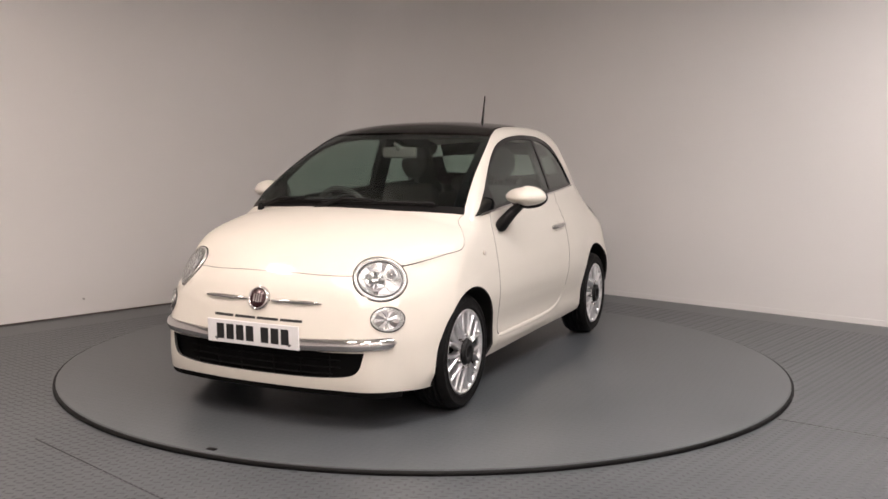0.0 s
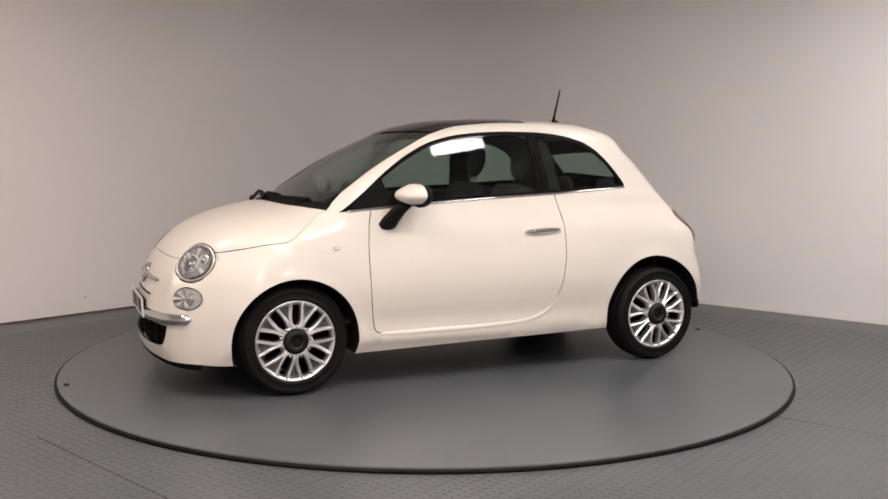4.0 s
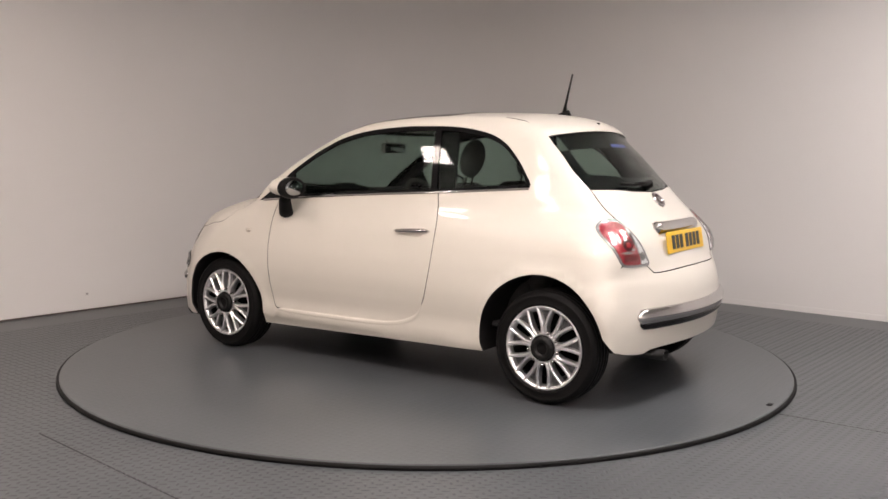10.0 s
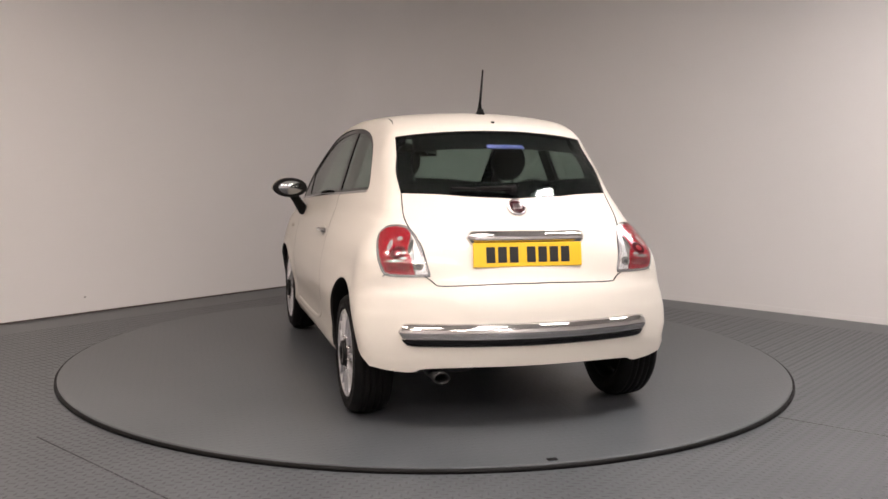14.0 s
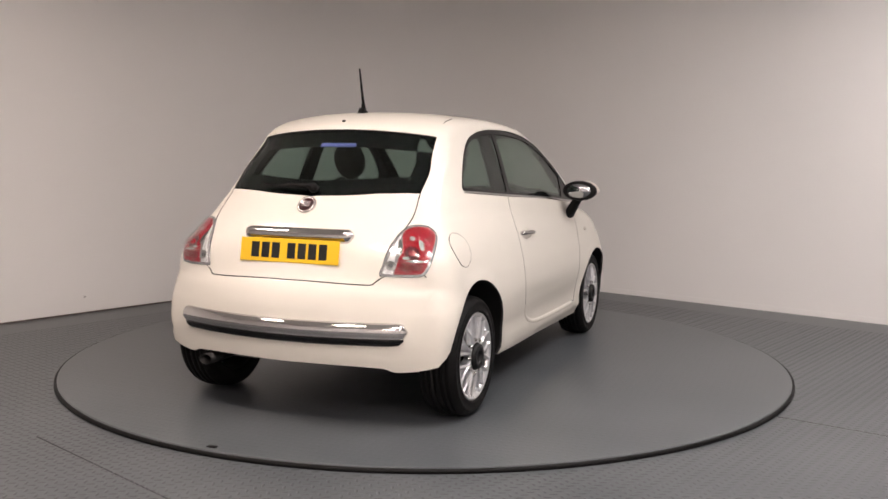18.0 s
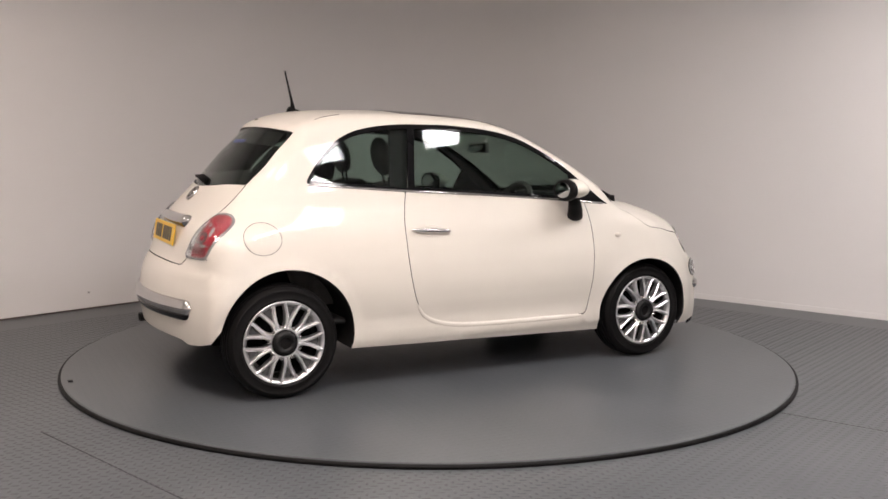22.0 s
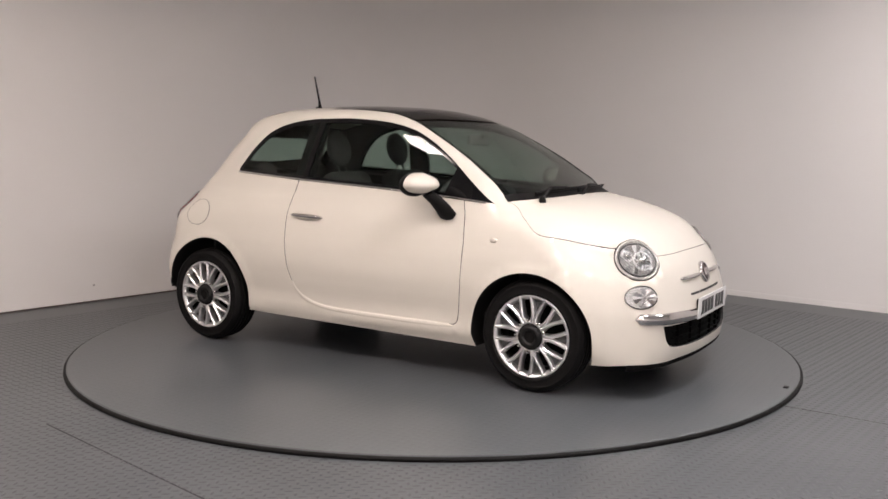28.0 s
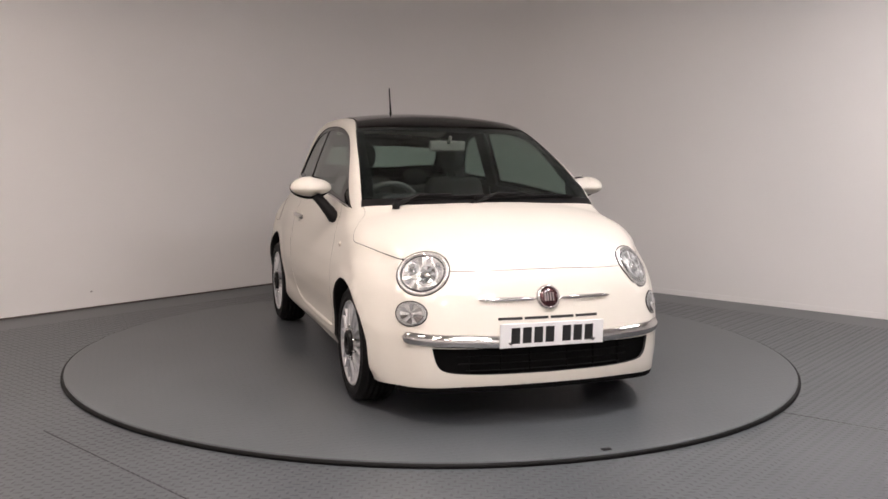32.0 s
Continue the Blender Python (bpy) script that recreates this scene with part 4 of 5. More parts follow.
for side in (1, -1):
    for x, phase in ((1.15, -112 if side > 0 else 80), (-1.15, -90 if side > 0 else 77)):
        wheel(x, 0.775, side, phase)
# dark liners inside the arches and the floor pan
for side in (1, -1):
    for i in (0, 1):
        cx, cz, r = ARCHES[i]
        v, f = [], []
        for k in range(25):
            a = radians((-15 if i == 0 else -14) + (210 if i == 0 else 190) * k / 24)
            px, pz = cx + (r + 0.004) * math.cos(a), cz + (r + 0.004) * math.sin(a)
            for y in (on_side([(px, pz)])[0][1] - 0.007, 0.42):
                v.append((px, side * y, pz))
        for k in range(24):
            f.append((2 * k, 2 * k + 1, 2 * k + 3, 2 * k + 2))
        c = len(v)
        v.append((cx, side * 0.42, cz))
        f += [(2 * k + 1, c, 2 * k + 3) for k in range(24)]
        part("arch_liner", mesh_of("arch_liner", v, f, TRIM), None, car, "black wheel arch liner")
bm = bmesh.new()
box(bm, 0.12, 0, 0.285, 2.8, 0.9, 0.14, 0.04)
box(bm, 0.025, 0, 0.268, 1.54, 1.40, 0.13, 0.03)
part("floor_pan", bm, TRIM, car, "dark underbody")
# ---------------------------------------------------------------- the car's fittings
def on_chart(chart, flat):
    return cast(*chart.ray(np.array(flat, float)))


def strip(name, path, half, depth, mat, parent, side=1, label="", taper=0.0, lift=0.0, n=9):
    """A half-round moulding along places on the skin; taper narrows it towards its ends."""
    p = np.asarray(path, float)
    q = slope(p)
    t = np.gradient(p, axis=0)
    t /= np.linalg.norm(t, axis=1, keepdims=True)
    up = np.cross(t, q)
    s = np.linspace(-1, 1, len(p))
    k = np.ones(len(p))
    if taper:
        k = np.clip(1 - np.abs(s) ** (2 / taper), 0.02, 1) ** 0.5
    a = np.linspace(-math.pi / 2, math.pi / 2, n)
    rows = [p + q * (lift - 0.004) + up * (half * k * math.sin(b))[:, None] + q * ((depth + 0.004) * (0.35 + 0.65 * k) * math.cos(b))[:, None] for b in a]
    v = np.stack(rows, 1) * [1, side, 1]
    m = len(p)
    faces = []
    for i in range(m - 1):
        for j in range(n):
            x, y = i * n + j, i * n + (j + 1) % n
            faces.append((x, y, y + n, x + n))
    faces += [tuple(range(n)), tuple(range((m - 1) * n, m * n))]
    bm = bmesh.new()
    vs = [bm.verts.new(c) for c in v.reshape(-1, 3)]
    for f in faces:
        bm.faces.new([vs[i] for i in f])
    bmesh.ops.recalc_face_normals(bm, faces=bm.faces)
    for e in bm.edges:
        if len(e.link_faces) == 2 and e.calc_face_angle() > 1.0:
            e.smooth = False
    return part(name, bm, mat, parent, label)


def disc_loop(chart, u, v, rx, ry, n=40, turn=0.0, side=1):
    """An ellipse laid on the skin about a place, as a loop of places."""
    p, q = skin_point(chart, u, v)
    m = facing(p, q) @ Matrix.Rotation(radians(turn), 4, "Z")
    pts = np.array([tuple(m @ Vector((rx * math.cos(2 * math.pi * k / n), ry * math.sin(2 * math.pi * k / n), 0))) for k in range(n)])
    return cast(*chart.ray(chart.flat(pts)))


def loop_bar(name, loop, r, mat, parent, side=1, lift=0.0, label="", flat=1.0):
    """A closed round bar along a loop on the skin."""
    q = loop + slope(loop) * lift
    bm = tube(bmesh.new(), [tuple(c) for c in q * [1, side, 1]], r, 8, closed=True, flat=flat)
    bmesh.ops.recalc_face_normals(bm, faces=bm.faces)
    return part(name, bm, mat, parent, label)


def place_part(name, bm, mat, parent, m, label="", smooth=True):
    bmesh.ops.transform(bm, matrix=m, verts=bm.verts)
    return part(name, bm, mat, parent, label, smooth)


def u_front(x, y):
    return 0.8 * math.atan2(y, x - 0.9)


def u_rear(x, y):
    return 0.8 * math.atan2(y, -(x + 0.7))


def fan(lamp, m, r0, r1, n, z, seed):
    """Thin tilted mirror facets set in a ring, each a little uneven."""
    rnd = random.Random(seed)
    for k in range(n):
        bm = bmesh.new()
        ring = []
        up = rnd.uniform(-0.0022, 0.0022)
        for f in (k + 0.08, k + 0.92):
            a = 2 * math.pi * f / n
            lift = up if f % 1 > 0.5 else -up
            ring.append([(r[0] * math.cos(a), r[1] * math.sin(a), z + lift + d) for r, d in ((r0, -0.001), (r1, 0.001))])
        top = [bm.verts.new(c) for c in (ring[0][0], ring[0][1], ring[1][1], ring[1][0])]
        low = [bm.verts.new((v.co.x, v.co.y, v.co.z - 0.003)) for v in top]
        bm.faces.new(top)
        bm.faces.new(low[::-1])
        for i in range(4):
            bm.faces.new((top[i], low[i], low[(i + 1) % 4], top[(i + 1) % 4]))
        bmesh.ops.recalc_face_normals(bm, faces=bm.faces)
        place_part("reflector_facet", bm, rnd.choice((LAMPFACET, LAMPSILVER, CHROME, PEARL, LAMPGREY)), lamp, m, smooth=False)


# lamps at the front
for side in (1, -1):
    u, v = u_front(1.622, 0.554), 0.692
    loop = disc_loop(FRONT, u, v, 0.124, 0.107)
    lamp = panel("headlight", FRONT, loop, LAMPFACET, car, side=side, lift=0.003, thick=0.004, step=0.012, label="round clear headlight with a chrome rim")
    loop_bar("dark_seal", disc_loop(FRONT, u, v, 0.126, 0.109), 0.0032, GLOSSBLACK, lamp, side, 0.001)
    loop_bar("bezel", disc_loop(FRONT, u, v, 0.1165, 0.0995), 0.0078, LAMPRIM, lamp, side, 0.001, "pale chrome rim")
    loop_bar("inner_rim", disc_loop(FRONT, u, v, 0.103, 0.086), 0.0030, DARKMETAL, lamp, side, 0.005)
    p, q = skin_point(FRONT, u, v, side)
    m = facing(p, q)
    fan(lamp, m, (0.052, 0.042), (0.095, 0.078), 22, 0.0065, 3)
    for nm, ox, oy, r in (("main_reflector", 0.026 * -side, -0.008, 0.046), ("side_reflector", 0.052 * side, 0.020, 0.024)):
        bm = bmesh.new()
        lathe(bm, [(r, 0.0095), (r + 0.003, 0.0105), (r + 0.005, 0.008), (r + 0.006, 0.001), (r - 0.003, 0.008), (r * 0.6, 0.006), (0.0, 0.0055)], 36)
        mm = m @ Matrix.Translation((ox, oy, 0))
        place_part(nm, bm, LAMPSILVER, lamp, mm, "chrome reflector bowl")
        fan(lamp, mm, (r * 0.40, r * 0.40), (r * 0.92, r * 0.92), 11, 0.0095, 2)
        bm = bmesh.new()
        lathe(bm, [(r * 0.34, 0.0055), (r * 0.34, 0.009), (r * 0.26, 0.012), (0.0, 0.013)], 24)
        place_part("bulb", bm, CHROME, lamp, mm)
    w = panel("lens", FRONT, disc_loop(FRONT, u, v, 0.115, 0.098), CLEAR, lamp, side=side, lift=0.012, thick=0.002, step=0.02, label="clear lens")
    w.visible_shadow = False
    u, v = u_front(1.680, 0.628), 0.520
    lamp = panel("lower_lamp", FRONT, disc_loop(FRONT, u, v, 0.081, 0.054), LAMPFACET, car, side=side, lift=0.003, thick=0.004, step=0.012, label="small oval lower front lamp")
    loop_bar("bezel", disc_loop(FRONT, u, v, 0.083, 0.056), 0.0030, GLOSSBLACK, lamp, side, 0.002)
    p, q = skin_point(FRONT, u, v, side)
    m = facing(p, q)
    bm = bmesh.new()
    lathe(bm, [(0.0, 0.008), (0.012, 0.0075), (0.022, 0.006), (0.030, 0.004), (0.036, 0.007), (0.041, 0.007), (0.043, 0.001)], 28)
    place_part("reflector", bm, LAMPFACET, lamp, m @ Matrix.Translation((-0.01 * side, 0, 0)))
    bm = bmesh.new()
    lathe(bm, [(0.008, 0.006), (0.008, 0.008), (0.0, 0.0095)], 20)
    place_part("bulb", bm, PEARL, lamp, m @ Matrix.Translation((-0.01 * side, 0, 0)))
    fan(lamp, m @ Matrix.Translation((-0.01 * side, 0, 0)), (0.013, 0.012), (0.062, 0.044), 13, 0.0085, 4)
    w = panel("lens", FRONT, disc_loop(FRONT, u, v, 0.079, 0.052), CLEAR, lamp, side=side, lift=0.010, thick=0.002, step=0.02, label="clear lens")
    w.visible_shadow = False

    # chrome bumper bar, moustache bar
    path = on_chart(FRONT, [(0.15 + (0.572 - 0.15) * k / 24, 0.396 + 0.018 * k / 24) for k in range(25)])
    strip("bumper_bar", path, 0.030, 0.019, CHROME, car, side, "chrome front bumper bar", taper=0.07)
    path = on_chart(FRONT, [(u_front(1.80, 0.058 + 0.285 * k / 20), 0.583) for k in range(21)])
    strip("moustache_bar", path, 0.0125, 0.016, CHROME, car, side, "slim chrome bar beside the badge", taper=0.7)
    # chrome strip below the side windows
    strip("belt_strip", belt[2:], 0.0075, 0.006, CHROME, car, side, "thin chrome strip below the windows", lift=0.002)
    # raised edge of the sill below the door
    lo = [q for q in smooth_loop(DOOR, 0.02) if q[1] < 0.45 and q[0] < 0.705]
    strip("sill_edge", on_side([(x, z - 0.004) for x, z in lo]), 0.016, 0.0045, PAINT, car, side, taper=0.25)
    # repeater lamp
    p = on_side([(0.93, 0.767)])[0] * [1, side, 1]
    q = slope(np.array([p]))[0]
    bm = bmesh.new()
    lathe(bm, [(0.0, 0.008), (0.012, 0.007), (0.017, 0.003), (0.018, -0.002)], 24)
    bmesh.ops.transform(bm, matrix=Matrix.Diagonal((1.15, 0.75, 1, 1)), verts=bm.verts)
    bmesh.ops.recalc_face_normals(bm, faces=bm.faces)
    place_part("side_repeater", bm, REPEATER, car, facing(Vector(p), Vector(q)), "small clear side repeater lamp")

# badge, slots, plate and grille at the front
p, q = skin_point(FRONT, 0.0, 0.588)
m = facing(p, q)
badge = place_part("badge", lathe(bmesh.new(), [(0.0, 0.012), (0.046, 0.011), (0.047, 0.016), (0.053, 0.016), (0.058, 0.008), (0.059, -0.004), (0.0, -0.004)], 44), CHROME, car, m, "round chrome badge")
place_part("enamel", lathe(bmesh.new(), [(0.0, 0.0145), (0.043, 0.0135), (0.0445, 0.010), (0.0, 0.010)], 40), WINERED, badge, m, "dark red centre")
for k, ww in ((-1.5, 0.009), (-0.5, 0.009), (0.5, 0.009), (1.5, 0.009)):
    bm = bmesh.new()
    box(bm, k * 0.0135, 0, 0.0155, ww, 0.040, 0.003, 0.001, 1)
    place_part("bar", bm, CHROME, badge, m, smooth=False)
for k in range(4):
    a0, a1 = -0.255 + 0.1295 * k, -0.255 + 0.1295 * k + 0.118
    lp = [(u_front(1.82, a0), 0.494), (u_front(1.82, (a0 + a1) / 2), 0.494), (u_front(1.82, a1), 0.494), (u_front(1.82, a1), 0.506), (u_front(1.82, (a0 + a1) / 2), 0.506), (u_front(1.82, a0), 0.506)]
    panel("air_slot", FRONT, lp, GAP, car, flat_loop=True, lift=0.0015, thick=0.004, label="narrow dark air slot")


def number_plate(x, z, tilt, sign, colour, label, side_w=0.535, h=0.111):
    """A plate with plain dark bars in place of its characters."""
    bm = bmesh.new()
    box(bm, 0, 0, 0, 0.006, side_w, h, 0.002, 1)
    pl = part("number_plate", bm, colour, car, label, smooth=False)
    pl.matrix_basis = Matrix.Translation((x, 0, z)) @ Matrix.Rotation(radians(tilt), 4, "Y")
    cw, ch, pitch = 0.043, 0.073, 0.0565
    y = -(7 * pitch + 0.028) / 2 + pitch / 2
    for k in range(7):
        if k == 4:
            y += 0.028
        bm = bmesh.new()
        box(bm, sign * 0.0035, y, 0, 0.0025, cw, ch, 0.0008, 1)
        part("bar", bm, INK, pl, smooth=False)
        y += pitch
    return pl


number_plate(1.848, 0.429, 2.0, 1, PLATEWHITE, "white front number plate with dark bars", side_w=0.52)
bm = bmesh.new()
box(bm, 1.836, 0, 0.429, 0.02, 0.44, 0.085, 0.004, 1)
part("plate_backing", bm, TRIM, car)
inner = panel("lower_grille", FRONT, grille_loop, GRILLEBLACK, car, lift=-0.034, thick=0.01, inset=-0.03, label="black lower grille")
for k in range(3):
    zz = 0.262 + 0.034 * k
    half_w = 0.46 if k < 1 else 0.50
    path = on_chart(FRONT, [(-half_w * 0.72 + 2 * half_w * 0.72 * i / 30, zz) for i in range(31)])
    strip("grille_bar", path, 0.0035, 0.010, GRILLEBLACK, car, lift=-0.033)
for side in (1, -1):
    for k in range(3):
        uu = side * (0.08 + 0.12 * k)
        path = on_chart(FRONT, [(uu, 0.245 + 0.115 * i / 8) for i in range(9)])
        strip("grille_post", path, 0.0025, 0.008, GRILLEBLACK, car, lift=-0.031)
lip_path = on_chart(FRONT, [(-0.60 + 1.2 * i / 70, 0.186 - 0.020 * abs(i / 35 - 1) ** 3) for i in range(71)])
strip("front_lip", lip_path, 0.019, 0.006, GRILLEBLACK, car, label="black lower front lip", lift=-0.006)

# rear: lamps, chrome, plate, badge
tail_loop = skin_loop(TAIL_LAMP, 0.015)[:-1]
flat_tail = REAR.flat(tail_loop)


def cut_loop(loop, keep):
    """The part of a flat loop where keep(u, v) is above zero."""
    out = []
    for p, q in zip(loop, np.roll(loop, -1, 0)):
        a, b = keep(*p), keep(*q)
        if a > 0:
            out.append(p)
        if (a > 0) != (b > 0):
            out.append(p + (q - p) * (a / (a - b)))
    return np.array(out)


def parting(u, v):
    """Above zero on the red side of the tail lamp."""
    return u - (0.447 + 0.053 * (v - 0.72) / 0.21)


def round_patch(u, v, ru, rv, n=26):
    return [(u + ru * math.cos(a), v + rv * math.sin(a)) for a in np.linspace(0, 2 * math.pi, n + 1)[:-1]]


inner_tail = inset_loop(flat_tail, 0.010)
red_part = cut_loop(inner_tail, parting)
red_low = cut_loop(red_part, lambda u, v: 0.775 - v)
red_high = cut_loop(red_part, lambda u, v: v - 0.777)
clear_part = cut_loop(inner_tail, lambda u, v: -0.004 - parting(u, v))
for side in (1, -1):
    lamp = panel("tail_lamp", REAR, flat_tail, PEARL, car, side=side, flat_loop=True, lift=0.002, thick=0.02, step=0.015, inset=0.003, label="red and clear tail lamp")
    panel("upper_red_lens", REAR, red_high, REDFACET, lamp, side=side, flat_loop=True, lift=0.006, thick=0.004, step=0.015, label="glossy faceted red lens")
    panel("lower_red_lens", REAR, red_low, REDFACET, lamp, side=side, flat_loop=True, lift=0.006, thick=0.004, step=0.012, label="faceted red reflector lens")
    panel("clear_window", REAR, clear_part, LAMPSILVER, lamp, side=side, flat_loop=True, lift=0.005, thick=0.004, step=0.012, label="clear reversing lamp window")
    # the silver ellipses on the lens stand in for its bright glints
    for nm, u, v, ru, rv, mt, up in (("red_lens_ring", 0.512, 0.812, 0.026, 0.027, REDDARK, 0.008), ("bulb_cover", 0.512, 0.812, 0.012, 0.012, REDFACET, 0.010),
                                     ("reversing_lens", 0.437, 0.757, 0.018, 0.021, CHROME, 0.0075), ("reversing_bulb", 0.437, 0.757, 0.008, 0.009, REDBASE, 0.009),
                                     ("reflector_glint", 0.474, 0.838, 0.007, 0.030, CHROME, 0.0075), ("reflector_glint", 0.548, 0.842, 0.008, 0.022, LAMPFACET, 0.0085),
                                     ("reflector_glint", 0.520, 0.872, 0.010, 0.008, LAMPFACET, 0.0085), ("reflector_glint", 0.490, 0.790, 0.012, 0.006, LAMPFACET, 0.0085)):
        panel(nm, REAR, round_patch(u, v, ru, rv), mt, lamp, side=side, flat_loop=True, lift=up, thick=0.003, step=0.011)
    for k in range(4):
        v = 0.742 + 0.0085 * k
        path = on_chart(REAR, [(0.462 + 0.006 * k / 3 + 0.078 * i / 10, v) for i in range(11)])
        strip("lens_rib", path, 0.0022, 0.0022, REDDARK, lamp, side, lift=0.007)
    w = panel("outer_lens", REAR, flat_tail, CLEAR, lamp, side=side, flat_loop=True, lift=0.0125, thick=0.002, step=0.02, inset=0.004, label="clear outer lens")
    w.visible_shadow = False
    loop_bar("lamp_seal", tail_loop, 0.0024, LAMPGREY, lamp, side, 0.002)
path = on_chart(REAR, [(-0.488 + 0.976 * k / 60, 0.466) for k in range(61)])
strip("rear_bumper_bar", path, 0.041, 0.028, CHROME, car, 1, "chrome rear bumper bar", taper=0.04)
path = on_chart(REAR, [(-0.475 + 0.95 * k / 60, 0.430) for k in range(61)])
strip("rear_bumper_insert", path, 0.030, 0.019, GLOSSBLACK, car, 1, "black strip below the rear chrome bar", taper=0.06)
path = on_chart(REAR, [(u_rear(-1.53, -0.300 + 0.60 * k / 30) - 0.012, 0.875) for k in range(31)])
strip("tailgate_handle", path, 0.037, 0.036, CHROME, car, 1, "wide chrome tailgate handle", taper=0.07)
number_plate(-1.581, 0.804, 9, -1, YELLOW, "yellow rear number plate with dark bars")
p, q = skin_point(REAR, 0.0, 1.009)
m = facing(p, q)
badge = place_part("rear_badge", lathe(bmesh.new(), [(0.0, 0.008), (0.038, 0.008), (0.039, 0.013), (0.045, 0.013), (0.049, 0.006), (0.050, -0.004), (0.0, -0.004)], 44), CHROME, car, m, "round chrome rear badge")
place_part("enamel", lathe(bmesh.new(), [(0.0, 0.011), (0.035, 0.0105), (0.037, 0.007), (0.0, 0.007)], 40), WINERED, badge, m)
for k in (-1.5, -0.5, 0.5, 1.5):
    bm = bmesh.new()
    box(bm, k * 0.011, 0, 0.012, 0.007, 0.032, 0.003, 0.001, 1)
    place_part("bar", bm, CHROME, badge, m, smooth=False)
bm = bmesh.new()
lathe(bm, [(0.026, 0.0), (0.031, 0.0), (0.031, 0.20), (0.026, 0.20)], 24, closed=True)
bmesh.ops.transform(bm, matrix=Matrix.Translation((-1.655, 0.43, 0.262)) @ Matrix.Rotation(radians(90), 4, "Y") @ Matrix.Diagonal((0.85, 1.25, 1, 1)), verts=bm.verts)
part("exhaust_pipe", bm, DARKMETAL, car, "oval steel exhaust tip")
bm = bmesh.new()
box(bm, -1.34, 0.36, 0.30, 0.30, 0.30, 0.12, 0.05, 3)
part("silencer", bm, DARKMETAL, car, "dark exhaust silencer")
# added black box for the shade behind the bumper's lower edge
bm = bmesh.new()
box(bm, -1.44, 0, 0.36, 0.24, 0.9, 0.06, 0.02, 2)
part("rear_shade_box", bm, TRIM, car, "black box standing for the shade under the rear bumper")
bm = bmesh.new()
tube(bm, [(-1.15, -0.70, 0.29), (-1.15, 0.70, 0.29)], 0.035, 12)
part("rear_axle", bm, DARKMETAL, car)
# fuel flap on the right flank
n40 = np.linspace(0, 2 * math.pi, 49)[:-1]
flap = on_side([(-1.244 + 0.093 * math.cos(a), 0.812 + 0.077 * math.sin(a)) for a in n40])
panel("fuel_flap", RING, flap, PAINT, car, side=-1, lift=0.0015, thick=0.006, label="round white fuel flap")
loop_bar("flap_gap", on_side([(-1.244 + 0.0955 * math.cos(a), 0.812 + 0.0795 * math.sin(a)) for a in n40]), 0.0012, GAP, car, -1, 0.0)

# aerial, roof nozzle, roof trim, wipers
p, q = skin_point(RING, -0.82, 0.7 * math.pi / 2)
bm = bmesh.new()
foot_v = [bm.verts.new((-0.835 + sx, sy, p.z + sz)) for sx, sy, sz in ((-0.045, -0.018, -0.006), (0.045, -0.013, -0.006), (0.045, 0.013, -0.006), (-0.045, 0.018, -0.006),
          (-0.030, -0.012, 0.024), (0.036, -0.007, 0.002), (0.036, 0.007, 0.002), (-0.030, 0.012, 0.024))]
for q in ((0, 1, 5, 4), (1, 2, 6, 5), (2, 3, 7, 6), (3, 0, 4, 7), (4, 5, 6, 7), (3, 2, 1, 0)):
    bm.faces.new([foot_v[i] for i in q])
tube(bm, [(-0.842, 0, p.z + 0.01), (-0.850, 0, p.z + 0.06), (-0.888, 0, 1.705)], [0.014, 0.0072, 0.0042], 10)
part("aerial", bm, TRIM, car, "black whip aerial")
bm = bmesh.new()
lathe(bm, [(0.0, 0.006), (0.008, 0.005), (0.010, 0.0), (0.0, 0.0)], 16)
p, q = skin_point(REAR, 0.0, 1.424)
place_part("washer_nozzle", bm, TRIM, car, facing(p, q))
for side in (1, -1):
    path = smooth_loop(((-0.73, 0.470, 1.447), (-0.79, 0.475, 1.441), (-0.85, 0.480, 1.432), (-0.885, 0.486, 1.420)), 0.015)
    path = cast(*RING.ray(RING.flat(path)))
    strip("roof_trim", path, 0.004, 0.0008, TRIM, car, side, "black roof joint trim", taper=0.5)
cowl = closed_half(smooth_loop(((1.128, 0.0, 0.95), (1.112, 0.22, 0.948), (1.034, 0.49, 0.952), (0.955, 0.650, 0.953)), 0.02),
                   smooth_loop(((0.955, 0.650, 0.953), (0.925, 0.648, 0.985), (0.985, 0.49, 0.995), (1.05, 0.22, 0.985), (1.065, 0.0, 0.985)), 0.02, corners=(1,)))
panel("cowl", RING, cowl, TRIM, car, lift=0.002, thick=0.01, label="black plastic cowl below the windscreen")
